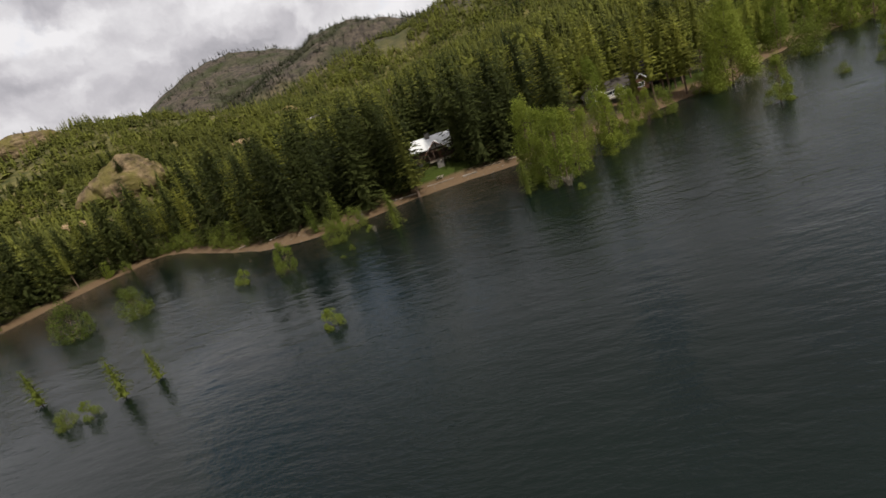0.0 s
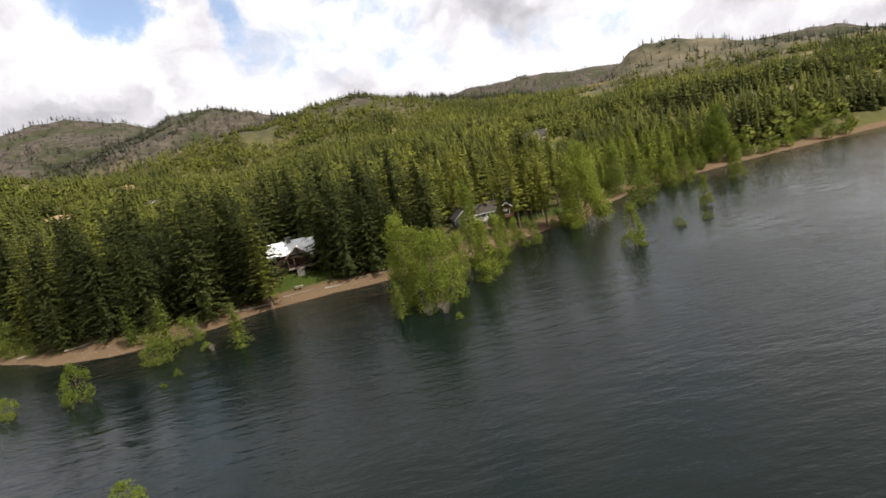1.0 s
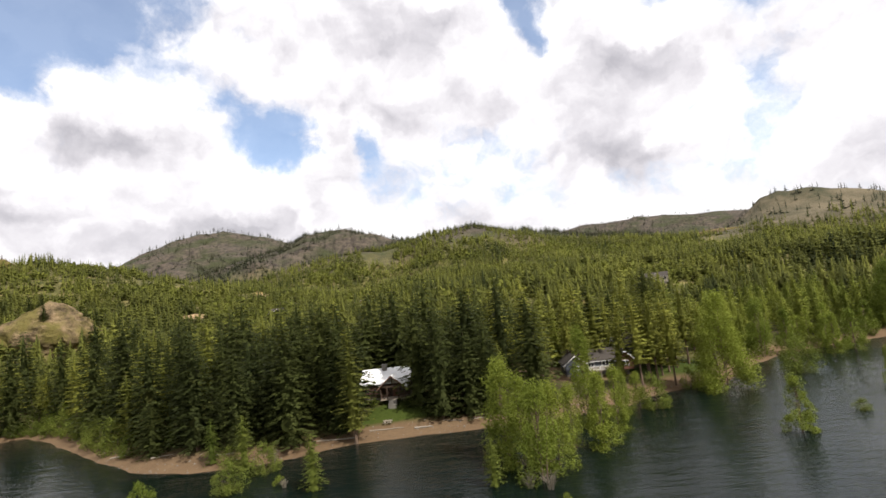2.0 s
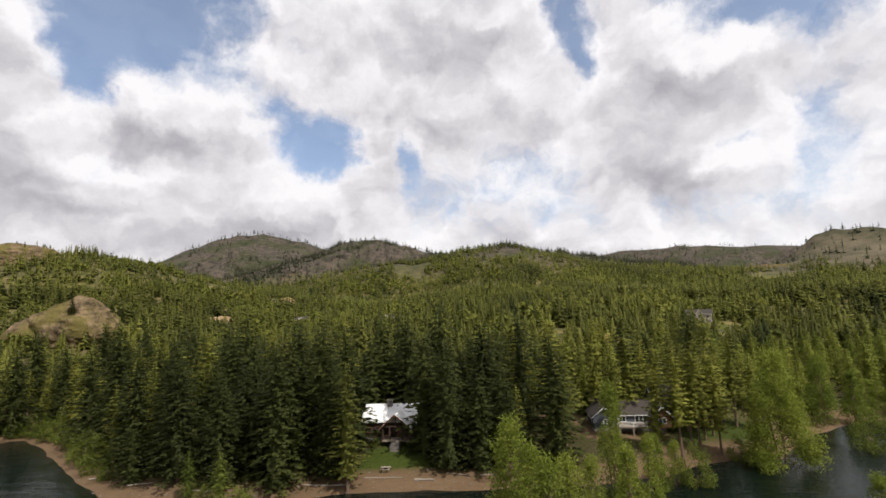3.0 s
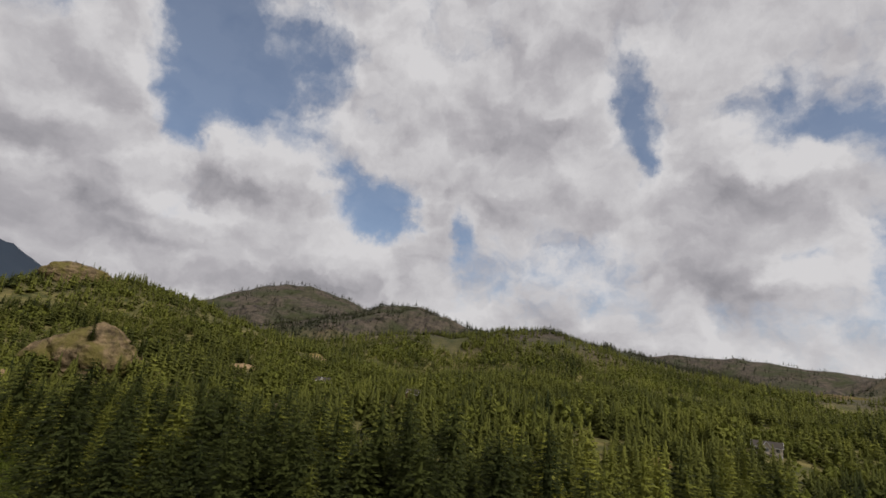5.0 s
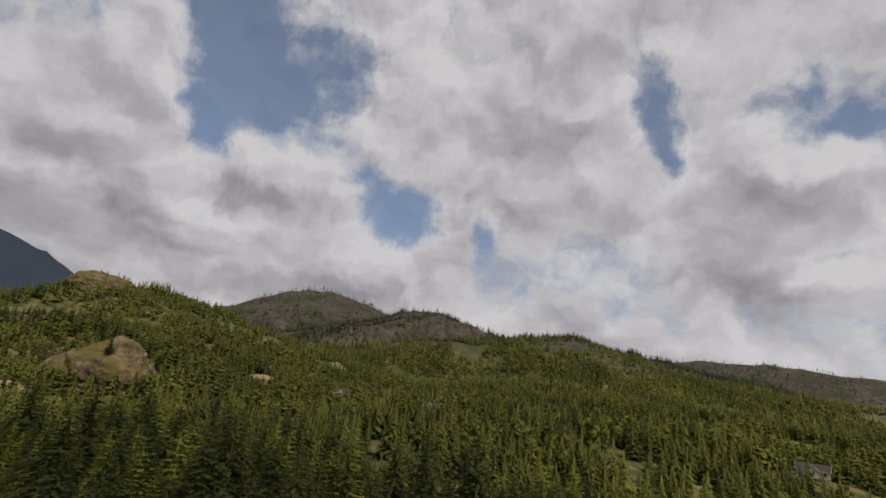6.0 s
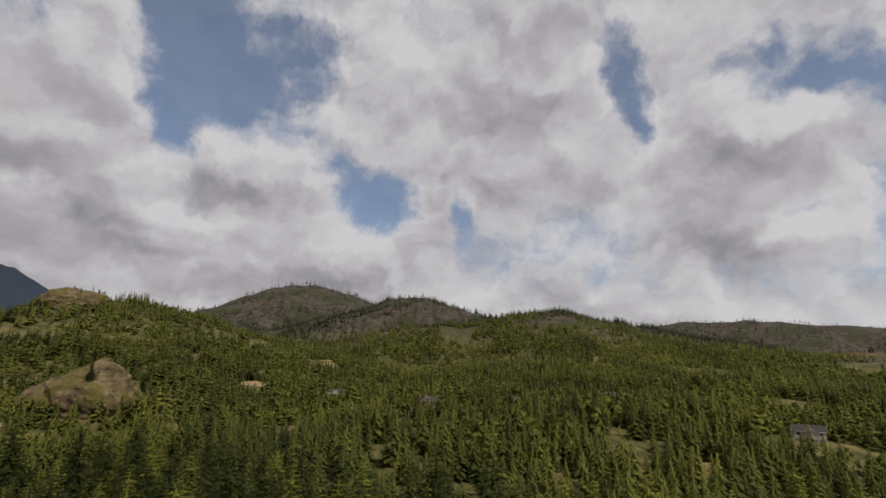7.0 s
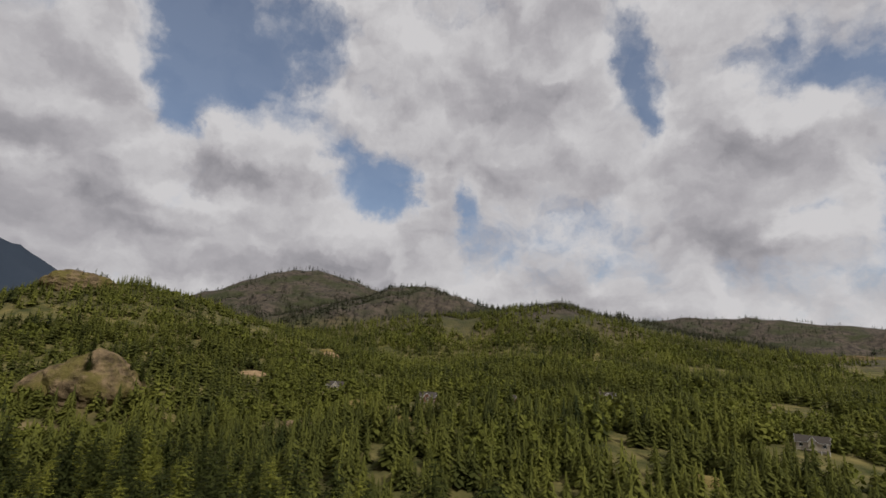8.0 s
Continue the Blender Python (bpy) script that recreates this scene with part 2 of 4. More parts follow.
def ground_material():
    k = Mat("ground_soil")
    pos = k.geo.outputs["Position"]
    sx = k.t.nodes.new("ShaderNodeSeparateXYZ")
    k.t.links.new(pos, sx.inputs[0])
    sn = k.t.nodes.new("ShaderNodeSeparateXYZ")
    k.t.links.new(k.geo.outputs["Normal"], sn.inputs[0])
    z = sx.outputs[2]
    grain = k.noise(1.2, 6)
    coarse = k.noise(0.12, 5)
    wide = k.noise(0.012, 6, 0.6)
    sand = k.mix(coarse, (0.105, 0.064, 0.034), (0.175, 0.118, 0.068))
    sand = k.mix(k.ramp(grain, 0.45, 0.7, 0.0, 0.5), sand, (0.095, 0.064, 0.04))
    litter = k.mix(grain, (0.030, 0.026, 0.011), (0.070, 0.058, 0.026))
    grass = k.mix(coarse, (0.04, 0.052, 0.010), (0.13, 0.115, 0.036))
    floor_ = k.mix(k.ramp(wide, 0.38, 0.56), litter, grass)
    dry = k.mix(k.ramp(k.noise(0.06, 7, 0.62), 0.36, 0.68), (0.040, 0.048, 0.014), (0.20, 0.165, 0.062))
    floor_ = k.mix(k.ramp(z, 9, 14), floor_, dry)

    def disc(x, y, rx, ry):
        u = k.math("DIVIDE", k.math("SUBTRACT", sx.outputs[0], x), rx)
        v = k.math("DIVIDE", k.math("SUBTRACT", sx.outputs[1], y), ry)
        q = k.math("SQRT", k.math("MULTIPLY_ADD", u, u, k.math("MULTIPLY", v, v)))
        return k.ramp(k.math("MULTIPLY_ADD", k.math("SUBTRACT", coarse, 0.5), 0.9, q), 1.1, 0.9)

    # tree shade on the cabin lawn put into this green, which both lawns share
    lawn = k.mix(grain, (0.020, 0.036, 0.005), (0.060, 0.075, 0.012))
    floor_ = k.mix(disc(3, 4, 9, 8), floor_, lawn)
    floor_ = k.mix(disc(72, 24, 14, 12), floor_, lawn)
    floor_ = k.mix(disc(46, 25, 10, 6), floor_, sand)
    floor_ = k.mix(disc(34, 36, 7, 6), floor_, sand)
    rock = k.mix(k.noise(0.11, 8, 0.68), (0.03, 0.024, 0.014), (0.20, 0.145, 0.075))
    tan = k.mix(k.noise(0.3, 6), (0.20, 0.13, 0.065), (0.42, 0.31, 0.19))
    rock = k.mix(disc(-238, 124, 30, 18), rock, tan)
    rock = k.mix(disc(235, 92, 55, 26), rock, tan)
    mossy = k.ramp(k.noise(0.05, 6), 0.5, 0.62, 0, 0.75)
    rock = k.mix(mossy, rock, (0.085, 0.08, 0.025))
    streak = k.ramp(k.noise(0.05, 9, 0.75, stretch=(1.0, 1.0, 0.25)), 0.36, 0.62)
    burnt = k.mix(streak, (0.018, 0.016, 0.014), (0.115, 0.092, 0.070))
    burnt = k.mix(k.ramp(k.noise(0.007, 7, 0.62), 0.46, 0.60, 0, 0.85), burnt, (0.035, 0.042, 0.015))
    high = k.ramp(k.math("MULTIPLY_ADD", k.math("SUBTRACT", wide, 0.5), 110.0, z), 100, 170)
    steep = k.ramp(k.math("MULTIPLY_ADD", k.math("SUBTRACT", coarse, 0.5), 0.12, sn.outputs[2]), 0.93, 0.84)
    col = k.mix(k.ramp(k.math("MULTIPLY_ADD", k.math("SUBTRACT", coarse, 0.5), 1.2, z), 1.0, 1.6), sand, floor_)
    col = k.mix(k.math("MULTIPLY", steep, k.ramp(z, 4, 6)), col, rock)
    col = k.mix(high, col, burnt)
    scorched = k.mix(k.ramp(k.noise(0.012, 8, 0.66), 0.38, 0.62), (0.040, 0.042, 0.022), (0.135, 0.110, 0.070))
    col = k.mix(disc(740, 1040, 380, 330), col, scorched)
    # distance haze on the far western mountain, put into its colour as slate blue
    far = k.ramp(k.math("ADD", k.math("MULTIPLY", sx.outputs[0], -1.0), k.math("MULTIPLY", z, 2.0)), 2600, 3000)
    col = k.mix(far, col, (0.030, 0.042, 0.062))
    crag = k.noise(0.16, 6, 0.65)
    k.bump(k.math("ADD", k.math("MULTIPLY", grain, 0.1), k.math("MULTIPLY", crag, k.ramp(z, 6, 30))), 0.9, 2.2)
    return k.done(col, 0.95, spec=0.15)


def water_material():
    k = Mat("lake_water")
    warp = k.noise(0.05, 3)
    w0 = k.noise(0.16, 3, 0.5, stretch=(1.0, 2.4, 1.0))
    w1 = k.noise(0.5, 3, 0.55, stretch=(1.0, 2.6, 1.0))
    w2 = k.noise(2.0, 3, 0.6, stretch=(1.0, 2.0, 1.0))
    gust = k.ramp(k.noise(0.02, 4), 0.36, 0.64, 0.25, 1.0)
    h = k.math("ADD", k.math("MULTIPLY", w1, 0.8), k.math("MULTIPLY", w2, 0.30))
    h = k.math("ADD", k.math("MULTIPLY", h, gust), k.math("MULTIPLY", w0, 0.9))
    k.bump(h, 1.0, 0.20)
    m = k.done(k.mix(warp, (0.002, 0.005, 0.004), (0.004, 0.009, 0.007)), 0.06, spec=0.36)
    k.b.inputs["IOR"].default_value = 1.333
    return m


BARK, GROUND, WATER = bark_material(), ground_material(), water_material()


def plain(name, a, b, rough=0.7, metal=0.0, scale=3.0, bump=0.0, spec=0.5):
    k = Mat(name)
    n = k.noise(scale, 5)
    if bump:
        k.bump(n, bump, 0.03)
    return k.done(k.mix(n, a, b), rough, metal, spec)


# ---- mesh helpers ----
def mesh_of(name, verts, faces, material, normals=None):
    """A mesh from arrays of vertices and of triangles or quads; normals, where given, replace those of the faces."""
    verts, faces = np.asarray(verts, dtype=np.float32), np.array(faces, dtype=np.int32)
    if normals is not None:              # wind each face the way its normals point
        a, b, c = verts[faces[:, 0]], verts[faces[:, 1]], verts[faces[:, 2]]
        back = (np.cross(b - a, c - b) * np.asarray(normals)[faces].sum(1)).sum(-1) < 0
        faces[back] = faces[back][:, ::-1]
    me = bpy.data.meshes.new(name)
    n, k = faces.shape
    me.vertices.add(len(verts))
    me.vertices.foreach_set("co", verts.ravel())
    me.loops.add(n * k)
    me.loops.foreach_set("vertex_index", faces.ravel())
    me.polygons.add(n)
    me.polygons.foreach_set("loop_start", np.arange(0, n * k, k, dtype=np.int32))
    me.update(calc_edges=True)
    me.validate()
    me.materials.append(material)
    if normals is not None:
        at = me.attributes.new("custom_normal", "FLOAT_VECTOR", "POINT")
        at.data.foreach_set("vector", np.ascontiguousarray(normals, dtype=np.float32).ravel())
    return me


def outward(v, rise, keep):
    """Normals that point away from a crown's stem, mixed with a share of scatter."""
    rng = np.random.RandomState(len(v))
    n = np.stack([v[:, 0], v[:, 1], np.zeros(len(v))], -1)
    n = n / (np.linalg.norm(n, axis=1, keepdims=True) + 1e-6) + np.array([0, 0, rise]) + rng.normal(0, keep, (len(v), 3))
    return n / np.linalg.norm(n, axis=1, keepdims=True)


def child(name, mesh, parent, label=""):
    ob = new(name, mesh)
    ob.parent = parent
    return tagged(ob, label)


def part(name, bm, material, parent, label=""):
    """Links a bmesh as one mesh object under a thing or a part."""
    me = bpy.data.meshes.new(name)
    bm.to_mesh(me)
    bm.free()
    me.materials.append(material)
    return child(name, me, parent, label)


def box(bm, x0, x1, y0, y1, z0, z1, m=None):
    v = bmesh.ops.create_cube(bm, size=1)["verts"]
    t = Matrix.Translation(((x0 + x1) / 2, (y0 + y1) / 2, (z0 + z1) / 2)) @ Matrix.Diagonal((x1 - x0, y1 - y0, z1 - z0, 1))
    bmesh.ops.transform(bm, matrix=(m @ t) if m else t, verts=v)


def boxed(*a, m=None):
    bm = bmesh.new()
    box(bm, *a, m=m)
    return bm


def slab(pts, n):
    """A flat polygon given thickness along n."""
    bm = bmesh.new()
    f = bm.faces.new([bm.verts.new(p) for p in pts])
    ext = bmesh.ops.extrude_face_region(bm, geom=[f])
    bmesh.ops.translate(bm, verts=[v for v in ext["geom"] if isinstance(v, bmesh.types.BMVert)], vec=n)
    bmesh.ops.recalc_face_normals(bm, faces=bm.faces)
    return bm


def lattice(x, y, seed):
    """Smooth value noise over the plane, 0 to 1."""
    xi, yi = np.floor(x).astype(np.int64), np.floor(y).astype(np.int64)
    fx, fy = x - xi, y - yi
    fx, fy = fx * fx * (3 - 2 * fx), fy * fy * (3 - 2 * fy)

    def h(a, b):
        v = np.sin((a * 127.1 + b * 311.7 + seed * 74.7) % 6283.185) * 43758.5453
        return v - np.floor(v)

    return (h(xi, yi) * (1 - fx) + h(xi + 1, yi) * fx) * (1 - fy) + (h(xi, yi + 1) * (1 - fx) + h(xi + 1, yi + 1) * fx) * fy


def fractal(x, y, scale, octaves, seed):
    total, amp, norm = 0.0, 1.0, 0.0
    for i in range(octaves):
        total = total + amp * lattice(x / scale, y / scale, seed + 13 * i)
        norm, amp, scale = norm + amp, amp * 0.5, scale * 0.5
    return total / norm


# ---- the lie of the land ----
SHORE_X = [-4000, -600, -300, -200, -160, -142, -130, -118, -105, -88, -64, -48, -33, -18, -5, 10, 22, 37, 50, 56, 66, 74, 82, 90, 100, 116, 138, 165, 213, 300, 450, 700, 1200, 4000]
SHORE_Y = [-900, -260, -170, -110, -70, -25, 14, 36, 29, 17, -1, -12, -17, -15, -8, -6, -5, -3, 2, 8, 12, 13, 23, 33, 41, 48, 55, 60, 66, 80, 105, 140, 200, 420]
CX, CY = 20.0, -70.0             # the hills are laid out round this place on the lake
# ridges: distance, width of the near slope, then azimuths and crest elevations in degrees
RIDGES = [
    (2600, 1400, (-60, -45, -40, -37.7, -36, -33.5, -30.5, -28.5, -26.5, -24, -21.5, -16, -6), (2, 4.8, 6.4, 7.2, 8.2, 9.4, 10.1, 10.3, 9.8, 9.1, 8.3, 6.8, 3)),
    (1700, 950, (-36, -26, -21.6, -20.3, -18.4, -16.2, -14.3, -12.5, -8, -2, 8), (3, 6.6, 8.3, 9.0, 9.4, 9.5, 8.9, 8.2, 7.0, 5.2, 2.5)),
    (1500, 760, (-20, -11, -8, -5, -2.6, -0.8, 0.5, 2, 4.5, 8, 14, 24), (4, 6.4, 7.1, 7.6, 8.1, 8.5, 7.9, 7.4, 6.9, 6.2, 4.6, 2.5)),
    (3200, 1300, (-5, 4, 8.5, 11.5, 14, 18.5, 22, 26, 32, 45), (4, 5.6, 6.2, 6.5, 6.5, 6.4, 6.0, 5.6, 5.0, 4)),
    (1400, 520, (22, 25.5, 27, 28, 29, 30.6, 34, 38, 42, 46, 52, 65, 85), (1.2, 3.2, 4.4, 5.4, 6.3, 6.7, 6.1, 4.8, 3.6, 2.6, 1.8, 1.2, 0.8)),
    (4200, 1500, (-100, -75, -62, -57.5, -55, -52, -49, -45), (12, 11.5, 10.4, 9.4, 8.6, 7.0, 4.5, 1.5)),
    (820, 520, (-75, -62, -57, -53.7, -51.5, -49.5, -47.5, -45, -43, -40, -36, -30, -15), (1, 2.2, 4.2, 5.8, 6.5, 7.1, 7.3, 7.2, 6.8, 6.2, 5.2, 3.6, 1)),
]


def shore(x):
    return np.interp(x, SHORE_X, SHORE_Y)


def inland(x, y):
    """Metres from the waterline, negative in the lake."""
    s = (shore(x + 3) - shore(x - 3)) / 6
    wob = (fractal(x, y, 9.0, 3, 5) - 0.5) * 2.2
    up = y - shore(x)
    d = up / np.sqrt(1 + s * s * np.exp(-np.maximum(up, 0) / 45))
    # behind the western bend the distance is taken to the bay as a whole
    wide = np.hypot(np.minimum(0, 0.55 * (x + 40)), y - 10)
    k = np.clip((-96 - x) / 25, 0, 1) * np.clip((up - 50) / 70, 0, 1)
    return d + (np.minimum(wide * 0.74, 900) - d) * k + wob


def height(x, y):
    x, y = np.asarray(x, dtype=float), np.asarray(y, dtype=float)
    d = inland(x, y)
    r = np.hypot(x - CX, y - CY)
    az = np.degrees(np.arctan2(x - CX, y - CY))
    z = np.interp(d, [-200, -40, -10, 0, 6, 9, 16, 30, 60, 130, 220, 300, 420, 600, 900, 1300, 4500],
                  [-14, -6, -1.8, 0, 0.9, 1.5, 2.4, 3.2, 4.0, 11, 23, 31, 43, 60, 90, 115, 125])
    rough = fractal(x, y, 190, 6, 2) - 0.5
    gully = fractal(x, y, 240, 4, 62) - 0.5
    for i, (dist, width, azs, els) in enumerate(RIDGES):
        azs, els = (azs[0] - 10, *azs, azs[-1] + 10), (0, *els, 0)
        top = np.interp(az, azs, els)
        foot = sum(np.interp(az + k, azs, els) for k in (-9, -6, -3, 0, 3, 6, 9)) / 7
        near = np.clip((r - dist + width) / width, 0, 1) ** 4
        crest = 36 + dist * np.tan(np.radians(foot + (top - foot) * near))
        crest = crest + (fractal(az * 14, az * 0 + i * 50, 20, 5, 40 + i) - 0.5) * dist * 0.010 * near
        s = np.clip((r - dist + width) / width, 0, 1)
        s = s ** 1.5 * (1 - 0.35 * s) / 0.65
        s = np.where(r > dist, 1 - 0.5 * np.clip((r - dist) / 900, 0, 1), s)
        lift = (crest - z) * s
        bumpy = (rough * 1.1 + 0.5 * gully) * np.clip(lift, 0, 110) * np.clip(np.abs(r - dist) / 500, 0, 1)
        z = np.where((d > 40) & (lift > 0), np.maximum(z, z + lift + bumpy), z)
    z = z + np.where(d > 60, rough * np.clip((d - 60) / 12, 0, 12), 0)
    # the bare rock knoll and its worked face
    kn = np.hypot((x + 236) / 50, (y - 170) / 44) + (fractal(x, y, 34, 5, 18) - 0.5) * 0.8
    z = z + 11 * np.clip(1.3 - 1.2 * kn, 0, 1)
    # the house mound above the lawn, and the earth bank along the far shore
    z = z + 1.7 * np.clip(1.5 - np.hypot((x + 2) / 13, (y - 17) / 11), 0, 1) * np.clip(d / 10, 0, 1)
    z = z + 5 * np.clip((d - 7) / 5, 0, 1) * np.clip(1.4 - np.abs(x - 235) / 45, 0, 1) * np.clip(3 - d / 30, 0, 1) * (0.4 + 1.2 * fractal(x, y, 22, 3, 71))
    # the far side of the lake
    back = np.clip((-y - 900) / 900, 0, 1) * np.clip((r - 900) / 900, 0, 1)
    z = np.where(d < 0, np.maximum(z, -14 + 400 * back * (0.6 + rough)), z)
    return z


def build_ground():
    az = np.concatenate([np.arange(-78, 78, 0.5), np.arange(78, 282, 3.0)])
    rr = [0.0, 20.0, 34.0]
    while rr[-1] < 170:
        rr.append(rr[-1] + 1.3)
    while rr[-1] < 4700:
        rr.append(rr[-1] + 3.2 if 260 < rr[-1] < 420 else rr[-1] * 1.032)
    rr = np.array(rr[1:])
    A, Rr = np.meshgrid(np.radians(az), rr)
    X, Y = CX + Rr * np.sin(A), CY + Rr * np.cos(A)
    V = np.stack([X, Y, height(X, Y)], -1).reshape(-1, 3)
    na, nr = len(az), len(rr)
    i, j = np.meshgrid(np.arange(nr - 1), np.arange(na), indexing="ij")
    j2 = (j + 1) % na
    F = np.stack([i * na + j, i * na + j2, (i + 1) * na + j2, (i + 1) * na + j], -1).reshape(-1, 4)[:, ::-1]
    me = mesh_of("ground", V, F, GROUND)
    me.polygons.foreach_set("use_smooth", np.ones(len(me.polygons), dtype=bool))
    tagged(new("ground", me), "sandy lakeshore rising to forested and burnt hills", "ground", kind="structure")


build_ground()


def build_water():
    bm = bmesh.new()
    bmesh.ops.create_grid(bm, x_segments=8, y_segments=8, size=4600)
    me = bpy.data.meshes.new("water")
    bm.to_mesh(me)
    me.materials.append(WATER)
    tagged(new("water", me), "dark rippled lake water", "lake", kind="structure")


build_water()


# ---- trees ----
def tube(path, radii, sides=7):
    """A tapered tube along a path: vertices and quads."""
    V, F = [], []
    for i, (p, r) in enumerate(zip(path, radii)):
        a = np.arange(sides) * 2 * np.pi / sides
        V.append(np.stack([p[0] + r * np.cos(a), p[1] + r * np.sin(a), np.full(sides, p[2])], -1))
    for i in range(len(path) - 1):
        for k in range(sides):
            k2 = (k + 1) % sides
            F.append((i * sides + k, i * sides + k2, (i + 1) * sides + k2, (i + 1) * sides + k))
    return np.concatenate(V), np.array(F)


def joined(bits):
    V, F, n = [], [], 0
    for v, f in bits:
        V.append(v)
        F.append(np.asarray(f) + n)
        n += len(v)
    return np.concatenate(V), np.concatenate(F)


def conifer_mesh(rng, h, rad, base, step, per, droop, tuft):
    """Crown of a fir or pine: whorls of branches, each set with long thin sprays of needles."""
    P, A, B = [], [], []
    z = base * h
    while z < h * 0.985:
        t = (z - base * h) / (h * (1 - base))
        prof = (1 - t) ** 0.62 * min(1.0, 0.78 + 1.6 * t)
        nb = per if t < 0.8 else per - 2
        a0 = rng.uniform(0, 6.28)
        thin = rng.uniform(0.74, 1.1)
        for b in range(nb):
            L = rad * prof * thin * rng.uniform(0.7, 1.15) + 0.15
            a = a0 + b * 6.283 / nb + rng.uniform(-0.35, 0.35)
            out = np.array([np.cos(a), np.sin(a), 0.0])
            side = np.array([-np.sin(a), np.cos(a), 0.0])
            tl = tuft * (0.40 + 0.60 * min(1.0, L / (0.6 * rad)))
            ns = max(2, int(L / (0.74 * tl)))
            lift = rng.uniform(-0.25, 0.25)
            for k in range(ns):
                s = (k + rng.uniform(0.2, 1.0)) / ns
                p = out * L * s * 0.92 + np.array([0, 0, z + lift + L * (0.16 * s - droop * s * s) + rng.uniform(-0.12, 0.12)])
                w = tl * rng.uniform(0.55, 1.05) * (1.1 - 0.45 * s)
                for sg in (-1, 1):
                    d = out * rng.uniform(0.6, 1.1) + side * sg * rng.uniform(0.25, 1.0) + np.array([0, 0, rng.uniform(-0.40, 0.05)])
                    d /= np.linalg.norm(d)
                    u = np.cross(d, (0, 0, 1)) + np.array([0, 0, rng.uniform(-0.8, 0.8)])
                    u /= np.linalg.norm(u)
                    P.append(p), A.append(d * w * 1.6), B.append(u * w * 0.40)
        z += step * rng.uniform(0.75, 1.25) * (1.0 - 0.35 * t)
    P, A, B = np.array(P), np.array(A), np.array(B)
    V = np.stack([P, P + A * 0.5 + B, P + A, P + A * 0.45 - B], 1).reshape(-1, 3)
    F = np.arange(len(V)).reshape(-1, 4)
    # the dense dark heart of the crown
    n = 12
    zs = [base * h + (h * 0.96 - base * h) * i / n for i in range(n + 1)]
    core = tube([(0, 0, q) for q in zs], [0.24 * rad * (1 - i / n) ** 0.8 * (0.75 if i % 2 else 1.2) + 0.04 for i in range(n + 1)], 6)
    return joined([(V, F), core])


def leafy_mesh(rng, h, rad, base, clumps, leaves, size, narrow=1.0):
    """Crown of a broadleaf: uneven clumps of small leaf blades; returns the clumps' centres as well."""
    cs, P, A, B = [], [], [], []
    for _ in range(clumps):
        t = rng.uniform(0.0, 1.0) ** (1.25 if narrow < 1 else 1.0)
        z = h * (base + (1 - base) * t)
        prof = ((1 - t) ** narrow * min(1.0, 0.86 + 1.2 * t) if narrow < 1 else np.sin(np.pi * (0.16 + 0.84 * t)) ** 0.7) + 0.06
        q = rad * prof * rng.uniform(0.25, 1.0) ** 0.6
        a = rng.uniform(0, 6.28)
        cs.append((q * np.cos(a), q * np.sin(a), z))
    for c in cs:
        r = rad * rng.uniform(0.24, 0.42)
        for _ in range(leaves):
            d = np.array([rng.gauss(0, 1), rng.gauss(0, 1), rng.gauss(0, 1)])
            d = d / np.linalg.norm(d) * r * rng.uniform(0.45, 1.0) * np.array([1, 1, 1.25])
            P.append(np.array(c) + d)
            u = np.array([rng.gauss(0, 1), rng.gauss(0, 1), rng.gauss(0, 0.7)])
            v = np.array([rng.gauss(0, 1), rng.gauss(0, 1), rng.gauss(0, 0.7)])
            s = size * rng.uniform(0.6, 1.2)
            A.append(u / np.linalg.norm(u) * s), B.append(v / np.linalg.norm(v) * s * 0.6)
    P, A, B = np.array(P), np.array(A), np.array(B)
    V = np.stack([P - A, P + B, P + A, P - B], 1).reshape(-1, 3)
    return V, np.arange(len(V)).reshape(-1, 4), cs


def trunk_mesh(rng, h, r, lean=0.25):
    n = 7
    x = y = 0.0
    path, radii = [], []
    for i in range(n):
        t = i / (n - 1)
        path.append((x, y, -1.2 + (h + 1.0) * t))
        radii.append(r * (1.25 if i == 0 else 1) * (1 - 0.92 * t))
        x, y = x + rng.uniform(-lean, lean) * 0.5, y + rng.uniform(-lean, lean) * 0.5
    return tube(path, radii)


def conifer(name, label, seed, h, rad, base, step, per, droop, tuft, needles):
    rng = random.Random(seed)
    ob = tagged(new(name), label, "tree")
    child("trunk", mesh_of("trunk", *trunk_mesh(rng, h * 0.97, 0.011 * h + 0.05, 0.1), BARK), ob)
    V, F = conifer_mesh(rng, h, rad, base, step, per, droop, tuft)
    child("crown", mesh_of("crown", V, F, needles, outward(V, 0.5, 0.35)), ob)
    return ob


